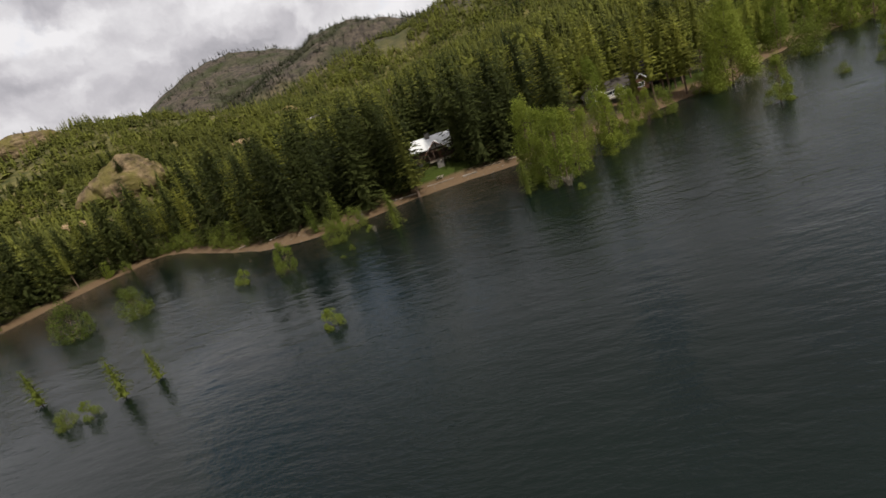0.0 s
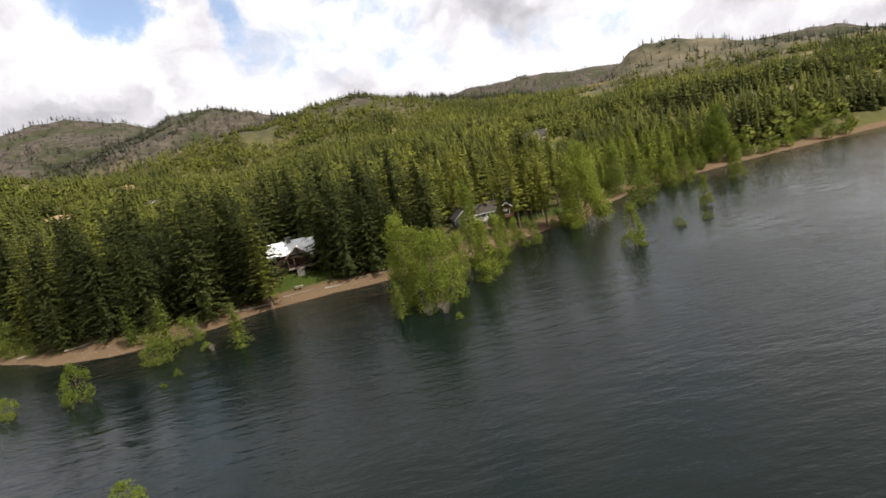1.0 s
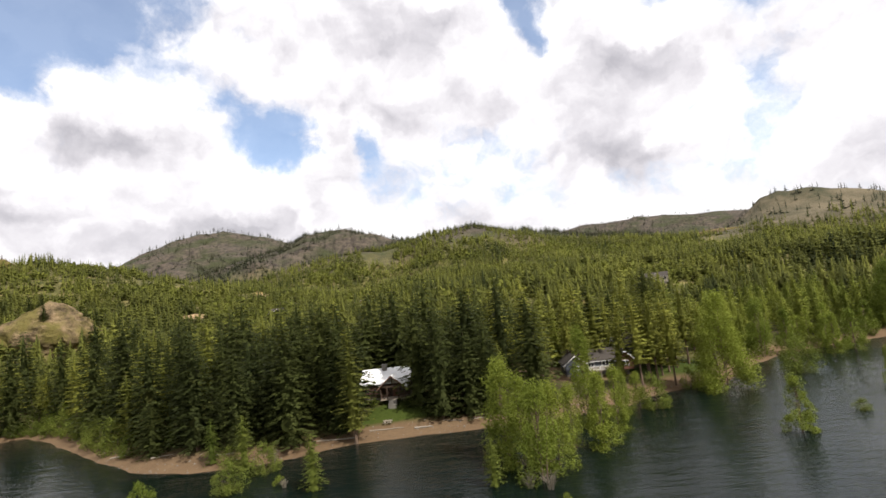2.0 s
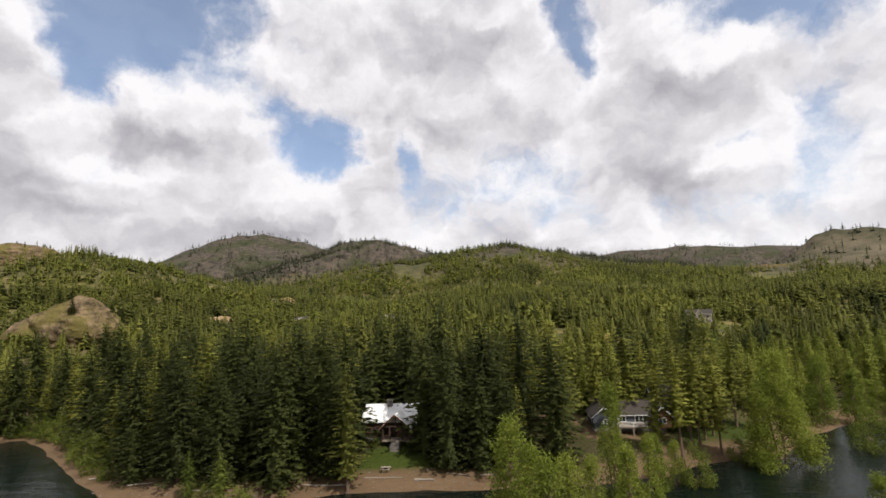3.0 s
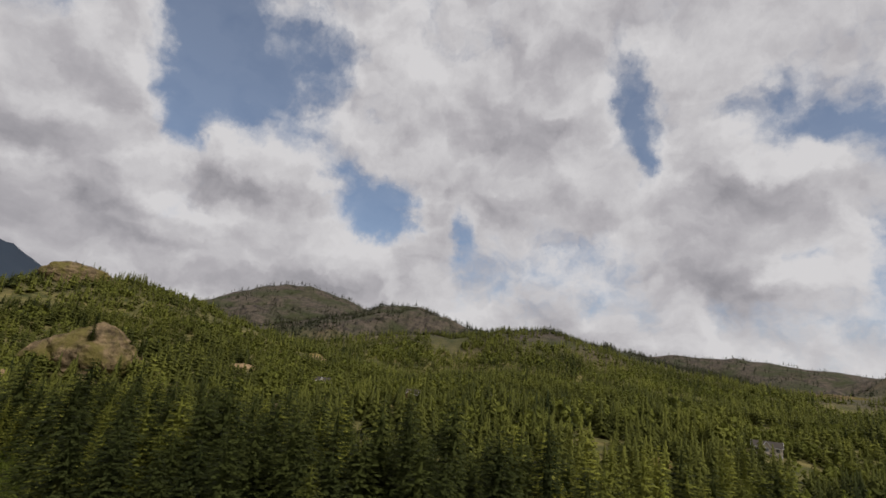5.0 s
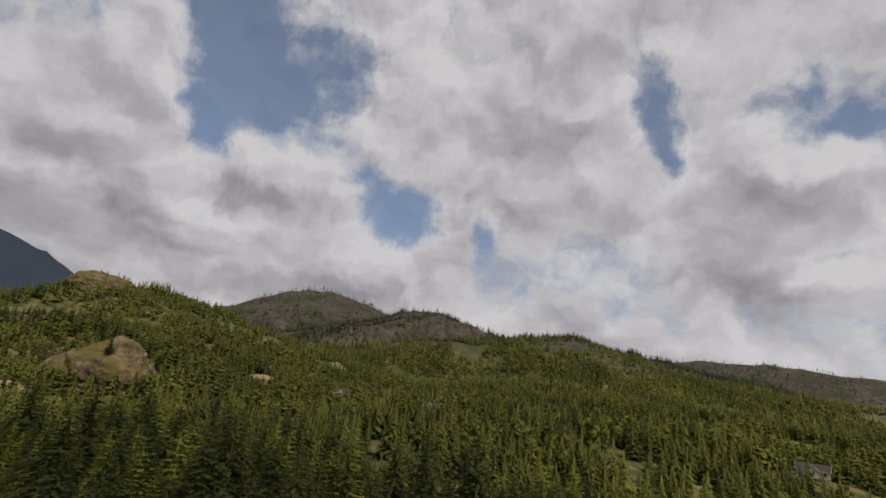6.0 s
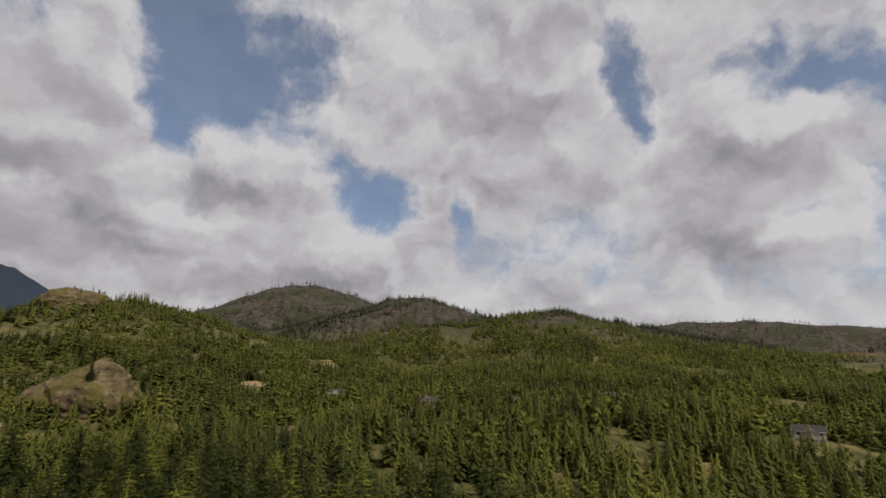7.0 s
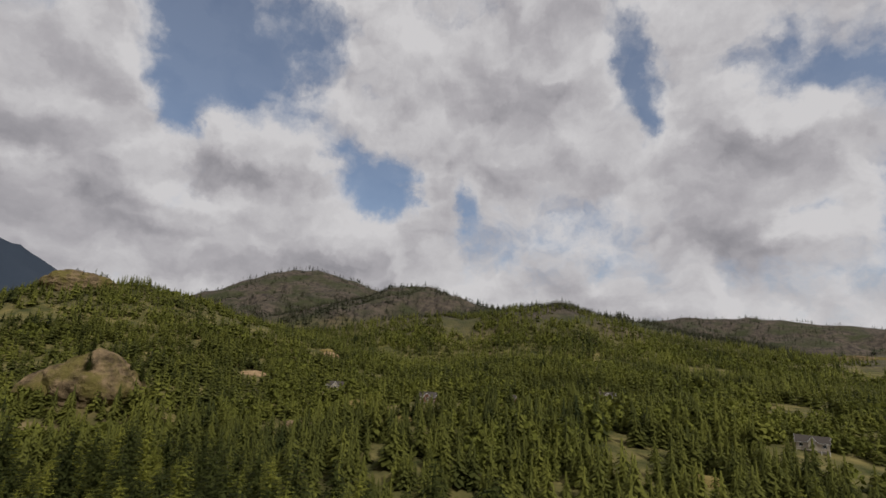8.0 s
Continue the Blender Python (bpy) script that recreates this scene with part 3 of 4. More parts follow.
def broadleaf(name, label, seed, h, rad, base, clumps, leaves, size, material, stems=1, narrow=1.0):
    rng = random.Random(seed)
    ob = tagged(new(name), label, "shrub" if h < 5 else "tree")
    V, F, cs = leafy_mesh(rng, h, rad, base, clumps, leaves, size, narrow)
    for s in range(stems):
        a = rng.uniform(0, 6.28)
        tv, tf = trunk_mesh(rng, h * 0.85, (0.012 * h + 0.03) / math.sqrt(stems), 0.3)
        if stems > 1:
            lift = (tv[:, 2:3] + 1.2) / h
            tv = tv + lift * np.array([[math.cos(a) * rad * 0.6, math.sin(a) * rad * 0.6, 0]]) + np.array([[math.cos(a) * 0.3, math.sin(a) * 0.3, 0]])
        child("trunk" if stems == 1 else "stem", mesh_of("trunk", tv, tf, BARK), ob)
    limbs = []
    for c in cs[::3]:
        z0 = c[2] * 0.62
        mid = (c[0] * 0.45, c[1] * 0.45, z0 + (c[2] - z0) * 0.6)
        limbs.append(tube([(0, 0, z0), mid, c], [0.02 + 0.005 * h, 0.015 + 0.003 * h, 0.012], 4))
    child("branchwork", mesh_of("branchwork", *joined(limbs), BARK), ob)
    child("crown", mesh_of("crown", V, F, material), ob)
    return ob


FIR_LABEL = "tall dark green fir on the lakeshore flat"
PINE_LABEL = "tall pine with a bare trunk and tufted crown"
FIRS = [(24, 7.2, 0.03), (21.5, 6.6, 0.02), (26, 7.4, 0.06), (17, 6.0, 0.02)]
PINES = [(25, 5.0, 0.24), (22, 4.6, 0.18), (27, 5.2, 0.30)]
firs = [conifer("fir_tree", FIR_LABEL, 10 + i, h, r, b, 0.98, 8, 0.24, 0.90, NEEDLE_DARK) for i, (h, r, b) in enumerate(FIRS)]
pines = [conifer("pine_tree", PINE_LABEL, 30 + i, h, r, b, 1.25, 8, 0.10, 0.84, NEEDLE_PINE) for i, (h, r, b) in enumerate(PINES)]
inner_firs = [conifer("fir_tree", "dark green fir deep in the shore stand", 20 + i, h, r, b, 1.3, 7, 0.28, 1.25, NEEDLE_DARK) for i, (h, r, b) in enumerate(FIRS)]
inner_pines = [conifer("pine_tree", "yellow-green pine deep in the shore stand", 40 + i, h, r, b, 1.1, 6, 0.12, 1.1, NEEDLE_PINE) for i, (h, r, b) in enumerate(PINES)]
low_pines = [conifer("pine_tree", "bushy yellow-green young pine on the far shore", 50 + i, h, r, 0.04, 0.9, 6, 0.2, 0.9, NEEDLE_YOUNG) for i, (h, r) in enumerate([(15, 3.8), (18, 4.2)])]


def ground_at(x, y):
    return float(height(np.array([x]), np.array([y]))[0])


def plant(src, x, y, scale=1.0, turn=0.0, wide=1.0, sink=0.0):
    ob = copy_thing(src, pose(x, y, max(ground_at(x, y), -2.0) - sink, 0, 0, turn))
    ob.scale = (scale * wide, scale * wide, scale)
    return ob


# open ground without trees: x, y, half widths
CLEARINGS = [(3, 3, 8.5, 10), (-1, 14, 9.5, 9.5), (49, 22, 14, 9), (46, 11, 9, 9), (60, 39, 8, 8), (74, 24, 12, 12), (35, 40, 7, 8), (90, 42, 5, 10)]


def is_open(x, y):
    return any(((x - a) / c) ** 2 + ((y - b) / d) ** 2 < 1 for a, b, c, d in CLEARINGS)


def scatter_near():
    rng = random.Random(4)
    spots = []
    tries = 0
    while tries < 9000:
        tries += 1
        x, y = rng.uniform(-150, 165), rng.uniform(-18, 130)
        d = float(inland(np.array([x]), np.array([y]))[0])
        if d < (5.5 if x < 35 else 11) or d > 75 or is_open(x, y):
            continue
        gap = 5.6 if x < 35 else (7.0 if x < 84 else 4.8)
        if any((x - a) ** 2 + (y - b) ** 2 < gap * gap for a, b in spots):
            continue
        spots.append((x, y))
        front = d < 30
        if x >= 84:
            src, low = rng.choice(low_pines), rng.uniform(0.5, 1.0)
        elif rng.random() < (0.5 if x < -48 else 0.03 if x < 24 else 0.75):
            src, low = rng.choice(pines if front else inner_pines), rng.uniform(0.55, 1.0)
        else:
            src, low = rng.choice(firs if front else inner_firs), rng.choice((0.6, 0.8, 0.95, 1.0, 1.1)) * rng.uniform(0.9, 1.08)
        plant(src, x, y, low, rng.uniform(0, 360), rng.uniform(0.85, 1.15))
    print("near trees", len(spots))


scatter_near()
lone = conifer("pine_tree", "lone olive-green pine at the edge of the beach", 77, 23, 4.8, 0.14, 0.85, 7, 0.14, 0.7, OLIVE)
lone.location = (-4.4, -7.0, ground_at(-4.4, -7.0))
plant(firs[1], 6.6, 8.5, 1.1, 10)
plant(firs[3], -8.2, 8.0, 1.2, 80)
plant(firs[0], -12.5, 6.0, 1.0, 120)


# ---- hillside forest ----
def spire(rng, sprays, sides):
    """A small conifer one unit high: a dark core and drooping sprays, all quads."""
    V, F = [], []
    for i in range(sides):
        a, b = i * 6.2832 / sides, (i + 1) * 6.2832 / sides
        n = len(V)
        V += [(0.075 * math.cos(a), 0.075 * math.sin(a), 0.04), (0.075 * math.cos(b), 0.075 * math.sin(b), 0.04), (0.012 * math.cos(b), 0.012 * math.sin(b), 1.0), (0.012 * math.cos(a), 0.012 * math.sin(a), 1.0)]
        F.append((n, n + 1, n + 2, n + 3))
    fat = rng.uniform(1.25, 1.9)
    for i in range(sprays):
        t = ((i + rng.random()) / sprays) ** 1.15
        r = fat * 0.21 * (1 - t) ** 0.85 * rng.uniform(0.7, 1.2) + 0.02
        a = i * 2.4 + rng.uniform(-0.5, 0.5)
        z = 0.06 + 0.9 * t
        w = r * rng.uniform(0.30, 0.55) * (0.52 if sprays > 60 else 0.85 if sprays > 30 else 1.5)
        c, s = math.cos(a), math.sin(a)
        n = len(V)
        up, dn = 0.10 * (1.1 - t) * rng.uniform(0.6, 1.2), 0.05 * rng.uniform(0.3, 1.4)
        V += [(0, 0, z + up), (c * r * 0.6 - s * w, s * r * 0.6 + c * w, z), (c * r, s * r, z - dn), (c * r * 0.6 + s * w, s * r * 0.6 - c * w, z)]
        F.append((n, n + 1, n + 2, n + 3))
    return np.array(V), np.array(F)


def hill_forest(name, label, r0, r1, spacing, sprays, sides, h0, h1, seed, material, grove=False):
    rng = np.random.RandomState(seed)
    pr = random.Random(seed)
    kinds = [leaf_puff(pr, sprays) if grove else spire(pr, sprays, sides) for _ in range(7)]
    area = math.radians(124) / 2 * (r1 ** 2 - r0 ** 2)
    n = int(area / spacing ** 2)
    az = np.radians(rng.uniform(-66, 58, n))
    r = np.sqrt(rng.uniform(r0 ** 2, r1 ** 2, n))
    x, y = CX + r * np.sin(az), CY + r * np.cos(az)
    d = inland(x, y)
    z = height(x, y)
    sx = (height(x + 3, y) - z) / 3
    sy = (height(x, y + 3) - z) / 3
    patch = fractal(x, y, 90, 4, 21)
    keep = ((d > 74) | ((d > 14) & ((x > 166) | (x < -150)))) & (patch > np.where(r > 620, 0.32, np.where((x < -140) & (x > -300) & (r < 420), 0.20, np.where(r > 330, 0.36, 0.38)))) & (np.hypot(sx, sy) < 1.3)
    glade = fractal(x, y, 42, 3, 52)
    keep &= (glade < 0.73) | (r < 200)
    thin = np.clip((z - 110) / 140, 0, 0.45)
    keep &= rng.uniform(0, 1, n) > thin * (0.4 + 0.9 * (fractal(x, y, 220, 4, 33) > 0.5))
    bare = (np.degrees(az) > 24) & (z > 95 - 0.5 * (np.degrees(az) - 24))
    keep &= ~bare | (rng.uniform(0, 1, n) < 0.25)
    if grove:
        keep &= fractal(x, y, 70, 4, 83) + 0.10 * np.clip(1 - np.hypot((x - 70) / 130, (y - 215) / 90), 0, 1) + 0.05 * np.clip(1 - np.hypot(x / 300, (y - 620) / 260), 0, 1) > 0.535
    for cx, cy, cr in HILL_OPEN:
        keep &= np.hypot(x - cx, y - cy + 0.4 * cr) > 1.12 * cr
    idx = np.where(keep)[0]
    V, F, N, m = [], [], [], 0
    for j, (kv, kf) in enumerate(kinds):
        kn = outward(kv, 0.55, 0.25)
        ids = idx[idx % len(kinds) == j]
        if not len(ids):
            continue
        h = (h0 + (h1 - h0) * rng.beta(1.2, 1.4, len(ids))) * (0.55 + 0.9 * fractal(x[ids], y[ids], 45, 3, 3))
        wd = h * rng.uniform(0.8, 1.25, len(ids))
        a = rng.uniform(0, 6.28, len(ids))
        c, s = np.cos(a)[:, None], np.sin(a)[:, None]
        vx = (kv[None, :, 0] * c - kv[None, :, 1] * s) * wd[:, None] + x[ids][:, None]
        vy = (kv[None, :, 0] * s + kv[None, :, 1] * c) * wd[:, None] + y[ids][:, None]
        vz = kv[None, :, 2] * h[:, None] + z[ids][:, None] - 0.5
        V.append(np.stack([vx, vy, vz], -1).reshape(-1, 3))
        nx, ny = kn[None, :, 0] * c - kn[None, :, 1] * s, kn[None, :, 0] * s + kn[None, :, 1] * c
        N.append(np.stack([nx, ny, np.broadcast_to(kn[None, :, 2], nx.shape)], -1).reshape(-1, 3))
        F.append((kf[None] + (np.arange(len(ids)) * len(kv))[:, None, None]).reshape(-1, 4) + m)
        m += len(ids) * len(kv)
    me = mesh_of(name, np.concatenate(V), np.concatenate(F), material, np.concatenate(N))
    tagged(new(name, me), label, "forest", kind="stuff")
    print(name, len(idx), "trees", sum(len(f) for f in F), "triangles")


def leaf_puff(rng, blades):
    """A small broadleaf one unit high: leaf blades over an uneven crown, all quads."""
    V, F = [], []
    for i in range(blades):
        t = rng.uniform(0.08, 1.0)
        q = 0.36 * math.sin(math.pi * (0.12 + 0.86 * t)) ** 0.8 * rng.uniform(0.55, 1.1)
        a = rng.uniform(0, 6.2832)
        c = np.array([q * math.cos(a), q * math.sin(a), t])
        u = np.array([rng.gauss(0, 1), rng.gauss(0, 1), rng.gauss(0, 0.7)])
        v = np.cross(u, [rng.gauss(0, 1), rng.gauss(0, 1), rng.gauss(0, 1)])
        k = 0.95 / math.sqrt(blades)
        u, v = u / np.linalg.norm(u) * k, v / np.linalg.norm(v) * k * 0.7
        n = len(V)
        V += [c - u, c + v, c + u, c - v]
        F.append((n, n + 1, n + 2, n + 3))
    return np.array(V), np.array(F)


HILL_OPEN = [(45, 327, 22), (-158, 308, 15), (-74, 272, 26), (134, 236, 26), (-106, 640, 20), (-31, 668, 13), (-237, 318, 14), (-134, 213, 15),
             (67, 154, 9), (107, 272, 11), (-13, 266, 10), (-255, 488, 18), (517, 985, 44), (-590, 446, 34), (-271, 508, 15), (-122, 268, 13), (-74, 214, 11), (68, 156, 10), (111, 288, 10), (-225, 315, 12), (286, 216, 16)]
hill_forest("hillside_forest", "dense green conifer forest on the lower slope", 140, 330, 5.6, 78, 5, 6, 19, 1, FOREST)
hill_forest("slope_forest", "conifer forest with gaps on the middle slope", 330, 620, 6.6, 24, 4, 6, 16, 7, FOREST)
hill_forest("upper_forest", "yellow-green conifer forest on the upper slope", 620, 1150, 8.0, 8, 3, 8, 18, 2, FOREST)
hill_forest("ridge_forest", "thin burnt-over conifers on the high ridges", 1150, 2100, 11.5, 5, 3, 8, 18, 3, RIDGE)
hill_forest("skyline_forest", "sparse trees along the far skyline", 2100, 3300, 23.0, 4, 3, 10, 20, 5, RIDGE)
hill_forest("hillside_grove", "yellow-green leafy trees in groves among the conifers", 150, 420, 6.0, 60, 0, 5, 12, 11, GROVE, True)
hill_forest("upper_grove", "yellow-green leafy brush on the middle slope", 420, 1000, 8.0, 20, 0, 5, 11, 12, GROVE, True)
stand = firs + pines + inner_firs + inner_pines + low_pines
for i, ob in enumerate(stand):
    x, y = -70 + 8 * i, 42 + 6 * (i % 2)
    if is_open(x, y):
        y = 58
    ob.location = (x, y, ground_at(x, y))
for x, y, k in ((57.5, 33.5, 0), (63, 35, 1), (66, 31, 2), (63.5, 21.5, 1), (60.5, 15.5, 2), (66, 24, 0), (59.5, 17, 0), (69, 27, 1), (73, 30, 2), (64, 14.5, 0), (77, 30, 1), (52, 13, 1), (55.7, 10.7, 2), (45.5, 19.5, 0)):
    plant(pines[k], x, y, 0.8, 50 * k)


# ---- shore trees and shrubs ----
def shore_plants():
    c1 = broadleaf("cottonwood_tree", "bright green leafy tree standing in the flooded shallows", 61, 15, 4.4, 0.015, 70, 120, 0.215, LEAF_LIGHT, 2, 0.7)
    c2 = broadleaf("cottonwood_tree", "bright green leafy tree standing in the flooded shallows", 62, 12, 3.0, 0.015, 48, 120, 0.19, LEAF_LIGHT, 1, 0.75)
    c3 = broadleaf("cottonwood_tree", "broad full-leaved bright green tree at the water's edge", 63, 19.5, 6.0, 0.01, 115, 230, 0.22, LEAF_LIGHT, 3, 0.6)
    w1 = broadleaf("willow_shrub", "rounded green willow shrub at the waterline", 64, 4.5, 2.5, 0.03, 34, 115, 0.135, LEAF_WILLOW, 4)
    w2 = broadleaf("willow_shrub", "loose green willow shrub rising out of the lake", 65, 3.2, 1.6, 0.02, 20, 120, 0.11, LEAF_LIGHT, 3)
    b1 = broadleaf("alder_tree", "light green leafy tree on the far shore belt", 71, 12, 3.0, 0.05, 34, 40, 0.36, LEAF_LIGHT, 1, 0.65)
    b2 = broadleaf("alder_shrub", "green shrub along the far shore belt", 72, 4.5, 2.4, 0.05, 22, 36, 0.26, LEAF_WILLOW, 3)
    y1 = conifer("young_fir_tree", "small bright green conifer standing in the lake", 66, 8.5, 2.3, 0.03, 0.42, 7, 0.25, 0.36, LEAF_WILLOW)
    y2 = conifer("young_fir_tree", "small sparse conifer standing in the lake", 67, 6.5, 1.7, 0.10, 0.45, 6, 0.15, 0.36, LEAF_WILLOW)

    def put(src, own, x, y, h, wide=1.0, turn=0.0):
        z = max(ground_at(x, y), -0.25)
        ob = copy_thing(src, pose(x, y, z, 0, 0, turn))
        s = h / own
        ob.scale = (s * wide, s * wide, s)

    for i, (x, y, h, w) in enumerate([(29, -35, 13.5, 1.0), (24.5, -24, 16.0, 0.95), (31.5, -30, 12.5, 1.0), (27, -29, 14.0, 0.9), (40, -9, 18.5, 0.62), (47.5, -4, 9.0, 0.9),
                                      (41, -14, 9.5, 0.8), (51, -2, 7.5, 1.0), (35, -23, 10.5, 0.9)]):
        put(c1, 15, x, y, h * 0.93, w, 47 * i)
    for i, (x, y, h, w) in enumerate([(39.5, -24, 11.3, 0.95), (44, -15, 10.5, 0.9), (68, -25, 8.2, 1.2), (98, -2, 7.0, 1.0), (119, 39, 10.5, 1.2), (127, 26, 10.0, 1.0), (113, 37, 10.0, 1.2)]):
        put(c2, 12, x, y, h, w, 61 * i)
    put(c3, 19.5, 72, 7.5, 19.6)
    for i, (x, y, h, w) in enumerate([(93, 18, 7.4, 0.95), (54, -2.5, 6.0, 0.8), (-63, 3, 6.8, 0.9), (-69, 7, 6.0, 0.9), (-55, -2, 4.2, 0.9), (-19, -28, 4.6, 1.0), (-17, -20, 4.6, 1.0), (-26, -15, 3.2, 1.0),
                                      (-74, 12, 6.0, 1.0), (-88, 24, 5.5, 1.0), (-101, 32, 6.0, 1.0), (-62, -40, 6.0, 1.0), (-74, -44, 7.9, 0.8), (-36, -81, 2.2, 1.1), (66, 12, 4.2, 0.8),
                                      (82, -17, 1.9, 1.2), (89, -16, 1.6, 1.2), (-4, 9.2, 1.6, 1.2), (-7, 10, 1.5, 1.1), (3.6, 9.6, 1.3, 1.1)]):
        put(w1, 4.5, x, y, h, w, 83 * i)
    for i, (x, y, h, w) in enumerate([(-35, -40, 3.1, 1.1), (-25, -40, 5.7, 0.75), (31, -42.5, 1.1, 1.2), (-3, -71.5, 2.4, 1.2), (-33.5, -80, 2.3, 1.0), (-12.5, -42, 0.9, 1.2), (-12, -38, 1.3, 0.9), (-11.5, -27, 1.5, 1.3)]):
        put(w2, 3.2, x, y, h, w, 39 * i)
    for i, (x, y, h) in enumerate([(-4.5, -30.5, 8.5), (22.4, -35.5, 6.8), (-22, -17, 10.0)]):
        put(y1, 8.5, x, y, h, 1.0, 70 * i)
    for i, (x, y, h) in enumerate([(-50, -73, 6.4), (-31, -77, 6.3), (-28, -74, 4.9)]):
        put(y2, 6.5, x, y, h, 1.0, 110 * i)
    rng = random.Random(12)
    for i in range(52):                       # leafy belt along the shore beyond the houses
        x = rng.uniform(86, 215)
        y = float(shore(x)) + rng.uniform(2, 15)
        src, own = rng.choice([(b1, 12), (b1, 12), (b2, 4.5)])
        put(src, own, x, y, rng.uniform(5, 9.5) if own > 5 else rng.uniform(2.5, 5), rng.uniform(0.9, 1.25), rng.uniform(0, 360))
    for i in range(26):                       # shrubs along the other shore
        x = rng.uniform(-150, -76)
        y = float(shore(x)) + rng.uniform(2, 8)
        src, own = rng.choice([(b1, 12), (b2, 4.5)])
        put(src, own, x, y, rng.uniform(5, 9) if own > 5 else rng.uniform(3, 6), 1.0, rng.uniform(0, 360))
    for k, (ob, x, y) in enumerate([(c1, 96, 40), (c2, 104, 42), (c3, 150, 66), (w1, 110, 42), (w2, 99, 32), (y1, -30, -13.5), (y2, -45, -3), (b1, 118, 48), (b2, 126, 48)]):
        ob.location = (x, y, ground_at(x, y))


shore_plants()


# ---- houses ----
LOG = plain("dark_log", (0.035, 0.020, 0.013), (0.085, 0.050, 0.032), 0.7, scale=2.0)
METAL_ROOF = plain("white_metal_roof", (0.66, 0.66, 0.66), (0.80, 0.80, 0.79), 0.42, 0.0, 0.6)
SHINGLE = plain("dark_shingle", (0.045, 0.038, 0.033), (0.085, 0.074, 0.066), 0.95, scale=4.0, bump=0.4, spec=0.15)
SIDING = plain("blue_grey_siding", (0.045, 0.052, 0.066), (0.085, 0.095, 0.112), 0.7, scale=1.5)
TRIM = plain("white_trim", (0.72, 0.71, 0.68), (0.82, 0.81, 0.79), 0.55)
STONE = plain("grey_stone", (0.10, 0.09, 0.08), (0.26, 0.24, 0.21), 0.9, scale=5.0, bump=0.5)
TIMBER = plain("weathered_timber", (0.20, 0.16, 0.12), (0.40, 0.34, 0.27), 0.85, scale=3.0, bump=0.4)
DARK_GLASS = plain("window_glass", (0.02, 0.024, 0.028), (0.03, 0.034, 0.04), 0.08)
RED_WOOD = plain("brown_stained_wood", (0.10, 0.045, 0.025), (0.17, 0.08, 0.045), 0.75)


def gable(name, parent, x0, x1, y0, y1, z0, ze, zr, along, wall, roof, trim, over=0.5, label=""):
    """A gabled block: a wall mesh, two roof slopes and barge boards. along: the ridge's axis."""
    if along == "x":
        ym = (y0 + y1) / 2
        prof = [(y0, z0), (y1, z0), (y1, ze), (ym, zr), (y0, ze)]
        pts = [(x0, y, z) for y, z in prof]
        ext = (x1 - x0, 0, 0)
    else:
        xm = (x0 + x1) / 2
        prof = [(x0, z0), (x1, z0), (x1, ze), (xm, zr), (x0, ze)]
        pts = [(x, y0, z) for x, z in prof]
        ext = (0, y1 - y0, 0)
    part("wall", slab(pts, ext), wall, parent, label)
    th = 0.16
    if along == "x":
        run = (y1 - y0) / 2
        k = (zr - ze) / run
        for sgn, ya in ((-1, y0), (1, y1)):
            e = ya + sgn * over
            zlow = ze - over * k
            r = part("roof_slope", slab([(x0 - over, e, zlow + 0.02), (x1 + over, e, zlow + 0.02), (x1 + over, ym, zr + 0.02), (x0 - over, ym, zr + 0.02)], (0, 0, th)), roof, parent)
            for xa in (x0 - over - 0.05, x1 + over):
                part("barge_board", slab([(xa, e, zlow - 0.10), (xa, ym, zr - 0.10), (xa, ym, zr + th), (xa, e, zlow + th)], (0.05, 0, 0)), trim, r)
            part("fascia", boxed(x0 - over, x1 + over, e - 0.03, e + 0.03, zlow - 0.12, zlow + 0.016), trim, r)
    else:
        run = (x1 - x0) / 2
        k = (zr - ze) / run
        for sgn, xa in ((-1, x0), (1, x1)):
            e = xa + sgn * over
            zlow = ze - over * k
            r = part("roof_slope", slab([(e, y0 - over, zlow + 0.02), (e, y1, zlow + 0.02), (xm, y1, zr + 0.02), (xm, y0 - over, zr + 0.02)], (0, 0, th)), roof, parent)
            part("barge_board", slab([(e, y0 - over - 0.05, zlow - 0.12), (xm, y0 - over - 0.05, zr - 0.12), (xm, y0 - over - 0.05, zr + th), (e, y0 - over - 0.05, zlow + th)], (0, 0.05, 0)), trim, r)
            part("fascia", boxed(e - 0.03, e + 0.03, y0 - over, y1, zlow - 0.12, zlow + 0.016), trim, r)


def window(parent, x, y, z, w, h, trim, face="y"):
    """A framed window on a wall that faces -y, or -x."""
    def b(u0, u1, d0, d1, z0, z1):
        return boxed(u0, u1, y + d0, y + d1, z0, z1) if face == "y" else boxed(x + d0, x + d1, u0, u1, z0, z1)
    c = x if face == "y" else y
    fr = bmesh.new()
    t = 0.11
    for u0, u1, z0, z1 in ((c - w / 2, c + w / 2, z - h / 2, z - h / 2 + t), (c - w / 2, c + w / 2, z + h / 2 - t, z + h / 2), (c - w / 2, c - w / 2 + t, z - h / 2 + t, z + h / 2 - t),
                           (c + w / 2 - t, c + w / 2, z - h / 2 + t, z + h / 2 - t), (c - 0.03, c + 0.03, z - h / 2 + t, z + h / 2 - t)):
        if face == "y":
            box(fr, u0, u1, y - 0.07, y + 0.02, z0, z1)
        else:
            box(fr, x - 0.07, x + 0.02, u0, u1, z0, z1)
    f = part("window", fr, trim, parent)
    part("pane", b(c - w / 2 + t, c + w / 2 - t, -0.03, 0.01, z - h / 2 + t, z + h / 2 - t), DARK_GLASS, f)


